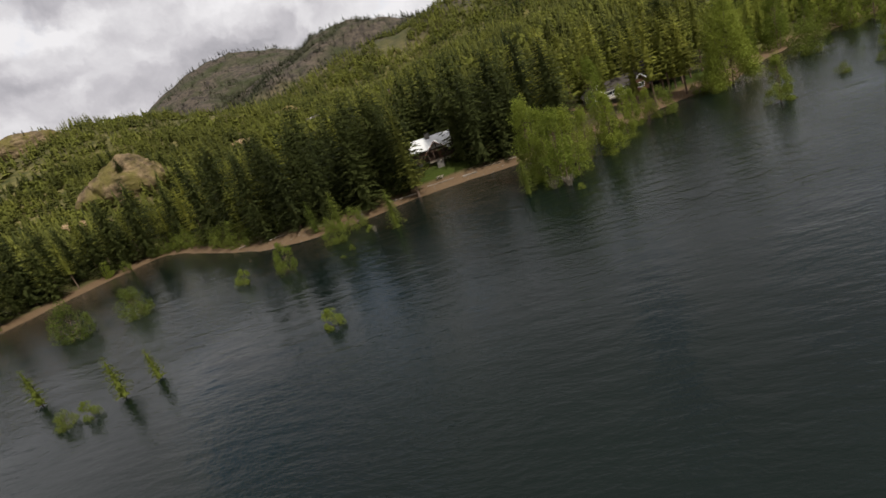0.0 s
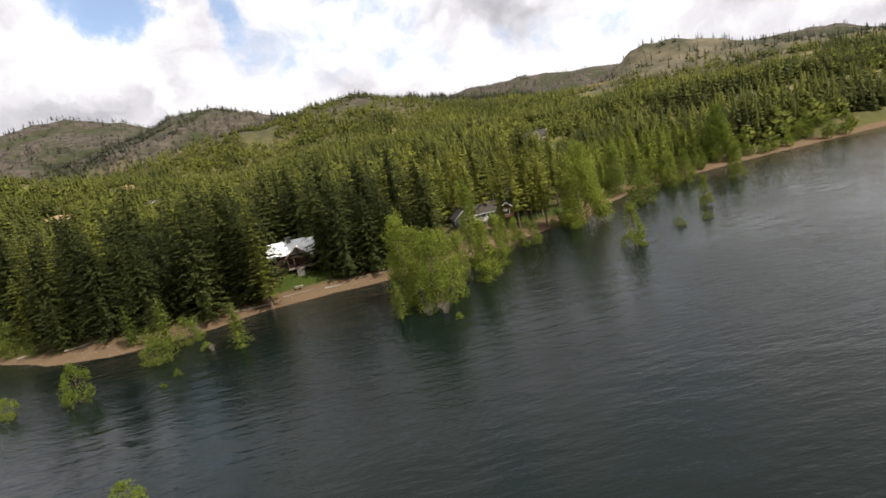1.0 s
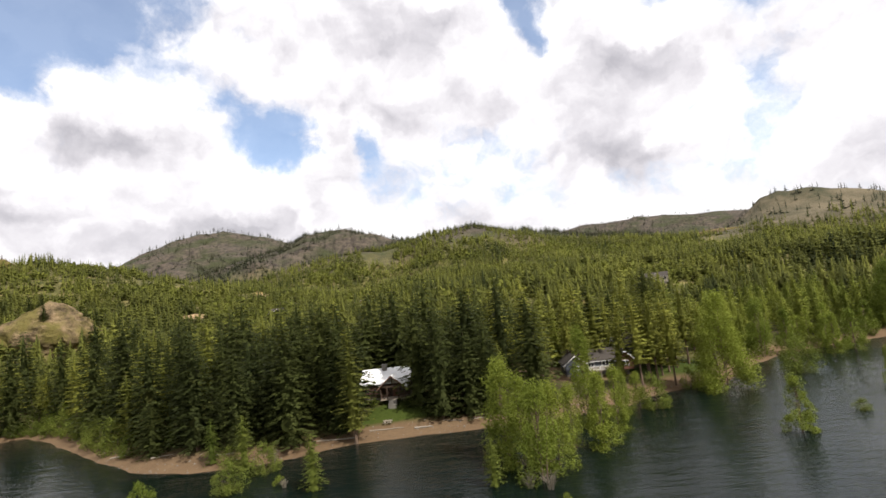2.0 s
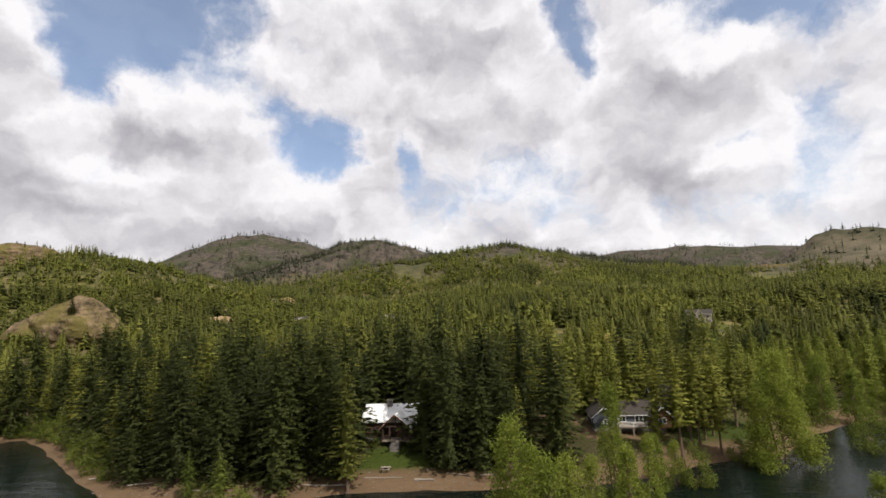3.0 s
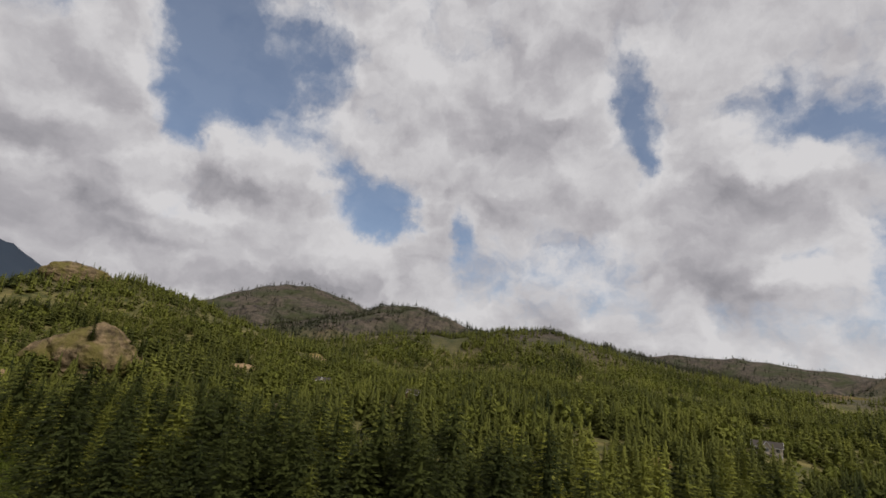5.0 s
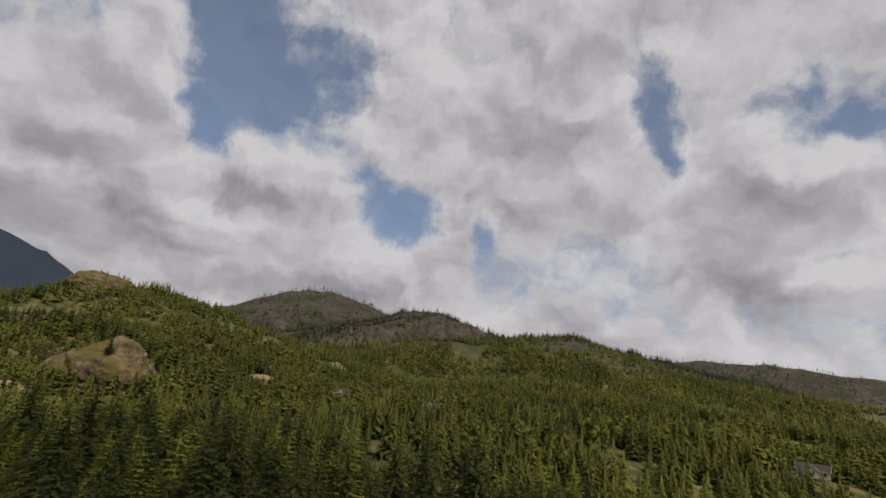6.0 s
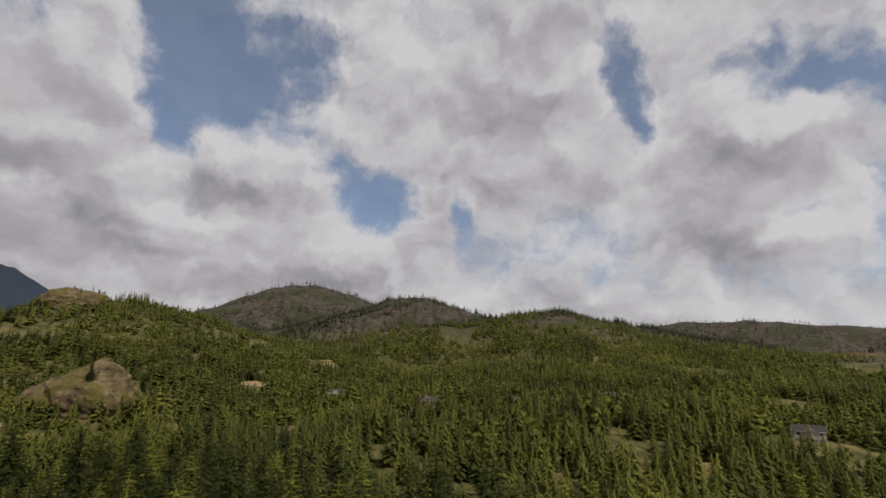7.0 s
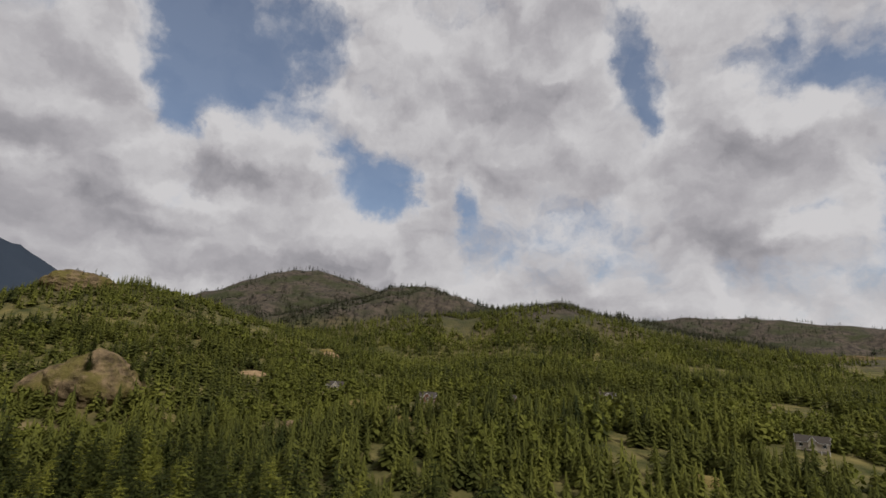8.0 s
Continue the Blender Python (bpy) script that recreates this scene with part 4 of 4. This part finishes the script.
def seams(parent, x0, x1, y0, z0, y1, z1, step):
    """Standing seams of a metal roof slope."""
    n = int((x1 - x0) / step)
    L = math.hypot(y1 - y0, z1 - z0)
    a = math.atan2(z1 - z0, y1 - y0)
    me = None
    for i in range(n + 1):
        if me is None:
            ob = part("roof_seam", boxed(-0.02, 0.02, 0, L, 0, 0.05), METAL_ROOF, parent)
            me = ob.data
        else:
            ob = child("roof_seam", me, parent)
        ob.location, ob.rotation_euler = (x0 + i * step, y0, z0), (a, 0, 0)


def log_cabin():
    h = tagged(new("log_cabin"), "dark log cabin with a white metal roof above a lawn", "house")
    X0, X1, Y0, Y1, ZF, ZE, ZR = -7.2, 3.4, 12.0, 20.0, 5.0, 8.6, 11.0
    part("foundation", boxed(X0 - 0.05, X1 + 0.05, Y0 - 0.05, Y1 + 0.05, 1.5, ZF), STONE, h)
    gable("main", h, X0, X1, Y0, Y1, ZF + 0.004, ZE, ZR, "x", LOG, METAL_ROOF, METAL_ROOF, 0.7, "dark log walls")
    for i in range(12):                       # log courses on the lake front
        bm = bmesh.new()
        v = bmesh.ops.create_cone(bm, cap_ends=True, segments=8, radius1=0.15, radius2=0.15, depth=X1 - X0 + 0.8)["verts"]
        bmesh.ops.transform(bm, matrix=Matrix.Translation(((X0 + X1) / 2, Y0 - 0.06, ZF + 0.15 + i * 0.29)) @ Matrix.Rotation(math.pi / 2, 4, "Y"), verts=v)
        part("log", bm, LOG, h)
    k = (ZR - ZE) / 4.0
    seams(h, X0 - 0.6, X1 + 0.6, Y0 - 0.7, ZE - 0.7 * k + 0.18, (Y0 + Y1) / 2, ZR + 0.18, 0.6)
    # porch with its own gable
    gx0, gx1, gy0 = -2.6, 3.2, 8.8
    xm = (gx0 + gx1) / 2
    part("porch_floor", boxed(gx0, gx1, gy0, Y0 - 0.2, ZF - 0.25, ZF + 0.02), TIMBER, h)
    ze, zr = 7.7, 10.1
    kk = (zr - ze) / ((gx1 - gx0) / 2)
    for sgn, e in ((-1, gx0 - 0.5), (1, gx1 + 0.5)):
        zl = ze - 0.5 * kk
        part("porch_roof_slope", slab([(e, gy0 - 0.6, zl), (e, Y0 + 2.3, zl), (xm, Y0 + 2.3, zr), (xm, gy0 - 0.6, zr)], (0, 0, 0.14)), METAL_ROOF, h)
        part("barge_board", slab([(e, gy0 - 0.66, zl - 0.16), (xm, gy0 - 0.66, zr - 0.16), (xm, gy0 - 0.66, zr + 0.12), (e, gy0 - 0.66, zl + 0.12)], (0, 0.055, 0)), RED_WOOD, h)
    for px in (gx0 + 0.15, xm - 1.3, xm + 1.3, gx1 - 0.15):
        bm = bmesh.new()
        bmesh.ops.create_cone(bm, cap_ends=True, segments=10, radius1=0.16, radius2=0.13, depth=2.7)
        p = part("post", bm, LOG, h)
        p.location = (px, gy0 + 0.2, ZF + 1.35)
    part("tie_beam", boxed(gx0, gx1, gy0 + 0.08, gy0 + 0.32, 7.56, 7.82), LOG, h)
    part("king_post", boxed(xm - 0.1, xm + 0.1, gy0 + 0.1, gy0 + 0.3, 7.82, 9.8), LOG, h)
    for a, b in ((gx0 + 0.2, xm - 1.3), (xm + 1.3, gx1 - 0.2)):
        part("railing", boxed(a, b, gy0 + 0.16, gy0 + 0.24, ZF + 0.85, ZF + 0.95), LOG, h)
        n = 8
        for i in range(n):
            u = a + (i + 0.5) * (b - a) / n
            part("baluster", boxed(u - 0.025, u + 0.025, gy0 + 0.175, gy0 + 0.225, ZF + 0.02, ZF + 0.85), LOG, h)
    for i in range(5):
        part("step", boxed(xm - 0.9, xm + 0.9, gy0 - 0.32 * (i + 1), gy0 - 0.32 * i - 0.004, 2.6, ZF - 0.18 * (i + 1)), STONE, h, "pale stone step")
    d = part("door", boxed(xm - 0.5, xm + 0.5, Y0 - 0.30, Y0 - 0.215, ZF + 0.03, ZF + 2.1), RED_WOOD, h)
    part("door_handle", boxed(xm + 0.34, xm + 0.40, Y0 - 0.36, Y0 - 0.30, ZF + 0.98, ZF + 1.1), STONE, d)
    for wx in (-6.3, -4.1):
        window(h, wx, Y0 - 0.22, ZF + 1.6, 1.3, 1.2, RED_WOOD)
    for wx in (xm - 1.7, xm + 1.7):
        window(h, wx, Y0 - 0.22, ZF + 1.6, 1.0, 1.2, RED_WOOD)
    bm = bmesh.new()
    rng = random.Random(5)
    for i in range(9):
        g = rng.uniform(-0.04, 0.04)
        box(bm, -3.0 + g, -1.9 + g, 15.0 + g, 15.9 + g, 9.2 + i * 0.3, 9.2 + (i + 1) * 0.3 - 0.004)
    ch = part("chimney", bm, STONE, h, "grey stone chimney")
    part("chimney_cap", boxed(-3.15, -1.75, 14.85, 16.05, 11.95, 12.1), STONE, ch)


log_cabin()


def lake_house():
    h = tagged(new("lake_house"), "blue-grey sided house with dark shingle roof and white deck", "house")
    h.location = (4.5, -3.0, 0.0)
    part("foundation", boxed(36.9, 52.3, 28.0, 38.0, 1.0, 3.5), STONE, h)
    gable("wing", h, 36.9, 41.8, 28.0, 37.9, 3.504, 6.0, 7.9, "y", SIDING, SHINGLE, TRIM, 0.45, "blue-grey lap siding")
    gable("main", h, 41.8, 52.2, 30.2, 38.0, 3.504, 6.1, 8.3, "x", SIDING, SHINGLE, TRIM, 0.45, "blue-grey lap siding")
    gable("porch", h, 49.6, 53.4, 27.2, 33.0, 3.504, 6.2, 8.0, "y", RED_WOOD, SHINGLE, TRIM, 0.45, "brown board gable")
    for i in range(9):
        part("siding_board", boxed(36.95, 41.75, 27.93, 27.998, 3.6 + i * 0.27, 3.6 + i * 0.27 + 0.245), SIDING, h)
    window(h, 39.9, 27.95, 4.9, 1.5, 0.9, TRIM)
    window(h, 36.9, 30.0, 4.9, 1.2, 1.1, TRIM, "x")
    window(h, 43.6, 30.2, 5.0, 1.6, 1.3, TRIM)
    window(h, 47.2, 30.2, 5.0, 1.8, 1.6, TRIM)
    window(h, 51.5, 27.2, 5.1, 1.6, 1.3, TRIM)
    part("deck", boxed(41.9, 48.0, 24.9, 27.1, 4.1, 4.32), TIMBER, h, "weathered timber deck")
    part("deck_rear", boxed(41.9, 48.0, 27.104, 30.1, 4.1, 4.32), TIMBER, h)
    for x in (42.1, 44.9, 47.7):
        part("deck_post", boxed(x - 0.11, x + 0.11, 24.95, 25.17, 1.4, 4.1), TIMBER, h)
        part("rail_post", boxed(x - 0.06, x + 0.06, 25.0, 25.12, 4.32, 5.25), TRIM, h)
    part("handrail", boxed(41.9, 48.0, 24.98, 25.14, 5.25, 5.33), TRIM, h)
    part("bottom_rail", boxed(41.9, 48.0, 25.03, 25.09, 4.45, 4.51), TRIM, h)
    me = None
    for i in range(30):
        if me is None:
            ob = part("baluster", boxed(-0.02, 0.02, 25.04, 25.08, 4.51, 5.25), TRIM, h)
            me = ob.data
        else:
            ob = child("baluster", me, h)
        ob.location = (42.0 + 0.2 * i, 0, 0)


lake_house()


def rear_house():
    h = tagged(new("guest_house"), "two-storey blue-grey house with grey shingle roof behind pines", "house")
    h.location = (3.5, -3.0, 0.0)
    part("foundation", boxed(54.0, 63.0, 40.0, 48.0, 1.5, 3.6), STONE, h)
    gable("main", h, 54.0, 63.0, 40.0, 48.0, 3.604, 7.0, 9.9, "x", SIDING, SHINGLE, TRIM, 0.5, "blue-grey lap siding")
    gable("dormer", h, 59.3, 62.3, 38.6, 43.5, 3.604, 7.4, 9.0, "y", SIDING, SHINGLE, TRIM, 0.4)
    for x in (55.3, 57.6):
        window(h, x, 40.0, 5.8, 1.1, 1.4, TRIM)
    window(h, 60.8, 38.6, 6.3, 1.2, 1.4, TRIM)
    window(h, 60.8, 38.6, 4.6, 1.2, 1.2, TRIM)


rear_house()


def hill_house(x, y, turn, w, wall, roof, label):
    h = tagged(new("hillside_house"), label, "house")
    z = ground_at(x, y)
    h.matrix_basis = pose(x, y, z, 0, 0, turn)
    part("foundation", boxed(-w, w, -3.5, 3.5, -3.0, 0.6), STONE, h)
    gable("main", h, -w, w, -3.5, 3.5, 0.604, 4.4, 7.0, "x", wall, roof, TRIM, 0.6)
    gable("front", h, -1.8, 1.8, -5.2, 0.0, 0.604, 4.6, 6.8, "y", wall, roof, TRIM, 0.4)
    part("deck", boxed(-w, w, -6.6, -5.3, 0.4, 0.6), TIMBER, h)
    for i in range(5):
        part("deck_post", boxed(-w + 0.2 + i * (2 * w - 0.4) / 4 - 0.1, -w + 0.2 + i * (2 * w - 0.4) / 4 + 0.1, -6.5, -6.3, -3.0, 0.4), TRIM, h)
    for q in (-w * 0.7, w * 0.7):
        window(h, q, -3.5, 2.6, 1.8, 1.8, TRIM)
    window(h, 0, -5.2, 2.8, 1.8, 2.0, TRIM)


TAN_WALL = plain("tan_siding", (0.30, 0.26, 0.20), (0.42, 0.37, 0.30), 0.75)
hill_house(46, 345, -6, 5.0, TAN_WALL, SHINGLE, "tan hillside house with a grey roof among conifers")
hill_house(-161, 321, 14, 7.0, TAN_WALL, SHINGLE, "long low tan house on the wooded slope")
hill_house(-77, 292, 6, 5.5, RED_WOOD, SHINGLE, "brown timber house with white-framed windows on the slope")
hill_house(140, 252, -22, 7.0, TAN_WALL, SHINGLE, "large tan house in a grassy hillside clearing")
hill_house(286, 226, -36, 5.0, TAN_WALL, SHINGLE, "tan house above the far shore")
hill_house(517, 990, -26, 9.0, TAN_WALL, SHINGLE, "pale house on a bare shoulder of the hill")
hill_house(-13, 276, 0, 4.0, RED_WOOD, SHINGLE, "small brown house half hidden in conifers")


# ---- beach things ----
def picnic_table():
    t = tagged(new("picnic_table"), "weathered grey picnic table with benches on the sand", "table")
    t.matrix_basis = pose(0.3, 1.0, ground_at(0.3, 1.0), 0, 0, 4)
    for i in range(4):
        part("top_plank", boxed(-0.95, 0.95, -0.37 + i * 0.19, -0.37 + i * 0.19 + 0.175, 0.72, 0.76), TIMBER, t)
    for s in (-1, 1):
        part("bench", boxed(-0.95, 0.95, s * 0.72 - 0.14, s * 0.72 + 0.14, 0.42, 0.46), TIMBER, t)
        part("cross_beam", boxed(s * 0.65 - 0.04, s * 0.65 + 0.04, -0.8, 0.8, 0.34, 0.42), TIMBER, t)
        for q in (-1, 1):
            leg = part("leg", boxed(-0.04, 0.04, -0.05, 0.05, -0.05, 0.84), TIMBER, t)
            leg.location, leg.rotation_euler = (s * 0.55, q * 0.62, 0.0), (q * 0.48, 0, 0)


picnic_table()


def driftwood(x, y, length, r, turn, seed):
    rng = random.Random(seed)
    n = 6
    path = [((i / (n - 1) - 0.5) * length, rng.uniform(-0.08, 0.08) * length * 0.2, 0) for i in range(n)]
    V, F = tube([(0, p[1], p[0]) for p in path], [r * (1 - 0.45 * i / (n - 1)) * rng.uniform(0.9, 1.1) for i in range(n)], 8)
    V = V[:, [2, 1, 0]]
    ob = tagged(new("driftwood_log", mesh_of("driftwood_log", V, F, DRIFT)), "bleached grey driftwood log lying on the sand", "log", "logs on the beach")
    ob.matrix_basis = pose(x, y, ground_at(x, y) + r * 0.7, 0, 0, turn)


DRIFT = plain("bleached_wood", (0.17, 0.14, 0.11), (0.31, 0.27, 0.22), 0.85, scale=2.0, bump=0.4)
for i, (x, y, l, r, a) in enumerate([(-9, -5.5, 9.0, 0.20, 2), (8.2, -2.0, 3.6, 0.24, 4), (0.5, -1.6, 7.0, 0.14, 3), (14, 0.5, 5.0, 0.12, -18), (20, 0.5, 4.0, 0.12, 6), (-30, -10, 5.0, 0.16, -3),
                                     (-44, -6, 6.0, 0.15, 25), (-17, -7.5, 4.0, 0.12, 8), (67, 13, 3.5, 0.14, 30), (-58, -1, 4.0, 0.15, 30)]):
    driftwood(x, y, l, r, a, i)


DEADWOOD = plain("dead_twigs", (0.10, 0.085, 0.06), (0.22, 0.19, 0.14), 0.9)


def snag(x, y, h, seed):
    """A bare grey bush of dead twigs."""
    rng = random.Random(seed)
    bits = []
    for _ in range(26):
        a, q = rng.uniform(0, 6.28), rng.uniform(0.3, 1.0) * h * 0.55
        z = h * rng.uniform(0.5, 1.0)
        p1 = (math.cos(a) * q * 0.4, math.sin(a) * q * 0.4, z * 0.55)
        bits.append(tube([(math.cos(a) * 0.2, math.sin(a) * 0.2, -0.6), p1, (math.cos(a + 0.3) * q, math.sin(a + 0.3) * q, z)], [0.05, 0.035, 0.012], 4))
        for _ in range(2):
            b = a + rng.uniform(-0.9, 0.9)
            bits.append(tube([p1, (p1[0] + math.cos(b) * q * 0.6, p1[1] + math.sin(b) * q * 0.6, z * rng.uniform(0.6, 0.95))], [0.028, 0.01], 4))
    V, F = joined(bits)
    ob = tagged(new("dead_shrub", mesh_of("dead_shrub", V, F, DEADWOOD)), "bare grey dead shrub at the waterline", "shrub")
    ob.location = (x, y, max(ground_at(x, y), -0.2))


for i, (x, y, h) in enumerate([(29.5, -38.5, 2.6), (27, -37.5, 2.2), (-10, -28.5, 1.6), (-17, -16.5, 3.4)]):
    snag(x, y, h, 90 + i)


def rock_material():
    k = Mat("mossy_rock")
    n = k.noise(0.16, 8, 0.7)
    moss = k.ramp(k.noise(0.07, 6, 0.6), 0.44, 0.58, 0, 0.85)
    col = k.mix(k.ramp(n, 0.36, 0.64), (0.050, 0.038, 0.022), (0.25, 0.18, 0.105))
    col = k.mix(moss, col, k.mix(k.noise(0.6, 4), (0.060, 0.060, 0.014), (0.18, 0.145, 0.045)))
    k.bump(n, 1.0, 1.6)
    return k.done(col, 0.95, spec=0.1)


ROCK = rock_material()
TAN_ROCK = plain("tan_cut_rock", (0.16, 0.10, 0.05), (0.40, 0.29, 0.17), 0.95, scale=0.3, bump=1.0, spec=0.1)


DRY_SLOPE = plain("dry_grass_slope", (0.10, 0.085, 0.025), (0.30, 0.22, 0.09), 0.95, scale=0.5, bump=0.8, spec=0.1)


def outcrop(x, y, sx, sy, sz, turn, seed, material, label, sink=0.35, crag=1.0):
    """A craggy dome of bare rock."""
    bm = bmesh.new()
    bmesh.ops.create_icosphere(bm, subdivisions=5 if sx > 25 else 4, radius=1)
    off = Vector((seed * 7.3, seed * 3.1, seed * 1.7))
    for v in bm.verts:
        p = v.co.copy()
        n = noise.fractal(p * 1.3 + off, 0.9, 2.1, 6) * 0.17 * crag
        c = noise.ridged_multi_fractal(p * 3.2 + off, 0.85, 2.2, 6, 0.9, 2.0) * 0.05 * crag
        v.co = p * (0.9 + n + c)
    me = bpy.data.meshes.new("rock_outcrop")
    bm.to_mesh(me)
    bm.free()
    me.materials.append(material)
    ob = tagged(new("rock_outcrop", me), label, "rock")
    ob.matrix_basis = pose(x, y, ground_at(x, y) - sz * sink, 0, 0, turn) @ Matrix.Diagonal((sx, sy, sz, 1))


outcrop(-233, 170, 27, 22, 20, 12, 1, ROCK, "rounded bare rock knoll with moss and scattered trees", -0.22, 0.75)
outcrop(-249, 158, 17, 13, 15, 30, 2, ROCK, "low shoulder of bare brown rock", 0.0, 0.5)
outcrop(-246, 128, 18, 9, 13, 35, 3, TAN_ROCK, "tan cut rock face below the knoll", 0.25)
outcrop(-590, 448, 44, 24, 20, 38, 4, ROCK, "bare rocky hilltop above the forest", 0.02)
outcrop(-242, 328, 15, 8, 6, 15, 5, TAN_ROCK, "pale rock ledge in the hillside forest")
outcrop(-106, 650, 17, 7, 5, 5, 6, TAN_ROCK, "pale rock ledge high on the slope")
outcrop(-30, 676, 9, 5, 4, 0, 7, TAN_ROCK, "pale rock ledge high on the slope")
outcrop(-257, 496, 13, 7, 6, 20, 8, TAN_ROCK, "pale rock ledge in the hillside forest")
outcrop(-135, 220, 14, 7, 4, 10, 9, ROCK, "low mossy rock hump in a clearing")
outcrop(-271, 517, 12, 7, 7, 8, 12, DRY_SLOPE, "dry grassy bank with pale rock in the forest", 0.3, 0.8)
outcrop(-123, 276, 13, 7, 8, -5, 13, DRY_SLOPE, "dry grassy bank with pale rock in the forest", 0.3, 0.8)
outcrop(-74, 222, 11, 6, 6, 4, 14, DRY_SLOPE, "low tan bank beside the hillside track", 0.3, 0.8)
outcrop(68, 162, 9, 5, 5, 0, 15, DRY_SLOPE, "low tan bank beside the hillside track", 0.3, 0.8)
outcrop(505, 975, 60, 16, 12, -26, 11, ROCK, "bare rock shoulder below the burnt hill")


def knoll_trees():
    rng = random.Random(77)
    bpy.context.view_layer.update()
    deps = bpy.context.evaluated_depsgraph_get()
    for i in range(26):
        x, y = rng.uniform(-275, -212), rng.uniform(138, 196)
        hit, at, _, _, ob, _ = scene.ray_cast(deps, Vector((x, y, 120)), Vector((0, 0, -1)))
        if not hit or not ob.name.startswith("rock_outcrop") or (x > -262 and x < -228 and rng.random() < 0.5):
            continue
        c = copy_thing(inner_firs[i % 4], pose(at.x, at.y, at.z - 0.4, 0, 0, rng.uniform(0, 360)))
        s = rng.uniform(0.22, 0.5)
        c.scale = (s, s, s)
    for i in range(22):
        x, y = rng.uniform(-640, -540), rng.uniform(420, 480)
        hit, at, _, _, ob, _ = scene.ray_cast(deps, Vector((x, y, 300)), Vector((0, 0, -1)))
        if hit and ob.name.startswith("rock_outcrop"):
            c = copy_thing(inner_firs[i % 4], pose(at.x, at.y, at.z - 0.4, 0, 0, rng.uniform(0, 360)))
            s = rng.uniform(0.2, 0.42)
            c.scale = (s, s, s)


knoll_trees()


def stones():
    """Cobbles along the beach and boulders in the hillside clearings."""
    rng = random.Random(31)
    bm = bmesh.new()
    bmesh.ops.create_icosphere(bm, subdivisions=1, radius=1)
    base = np.array([v.co for v in bm.verts])
    faces = np.array([[v.index for v in f.verts] for f in bm.faces])
    bm.free()

    def batch(name, label, spots):
        V, F, n = [], [], 0
        for x, y, s in spots:
            k = base * np.array([[rng.uniform(0.7, 1.3), rng.uniform(0.7, 1.3), rng.uniform(0.45, 0.8)]]) * (1 + 0.25 * (np.array([[rng.random()] for _ in base]) - 0.5)) * s
            V.append(k + np.array([[x, y, ground_at(x, y) + s * 0.1]]))
            F.append(faces + n)
            n += len(base)
        tagged(new(name, mesh_of(name, np.concatenate(V), np.concatenate(F), STONE)), label, "rocks", kind="stuff")

    spots = []
    for _ in range(260):
        x = rng.uniform(-70, 74)
        y = float(shore(x)) + rng.uniform(-0.5, 9)
        spots.append((x, y, rng.uniform(0.06, 0.2)))
    batch("beach_stones", "scattered grey stones on the sandy beach", spots)


stones()
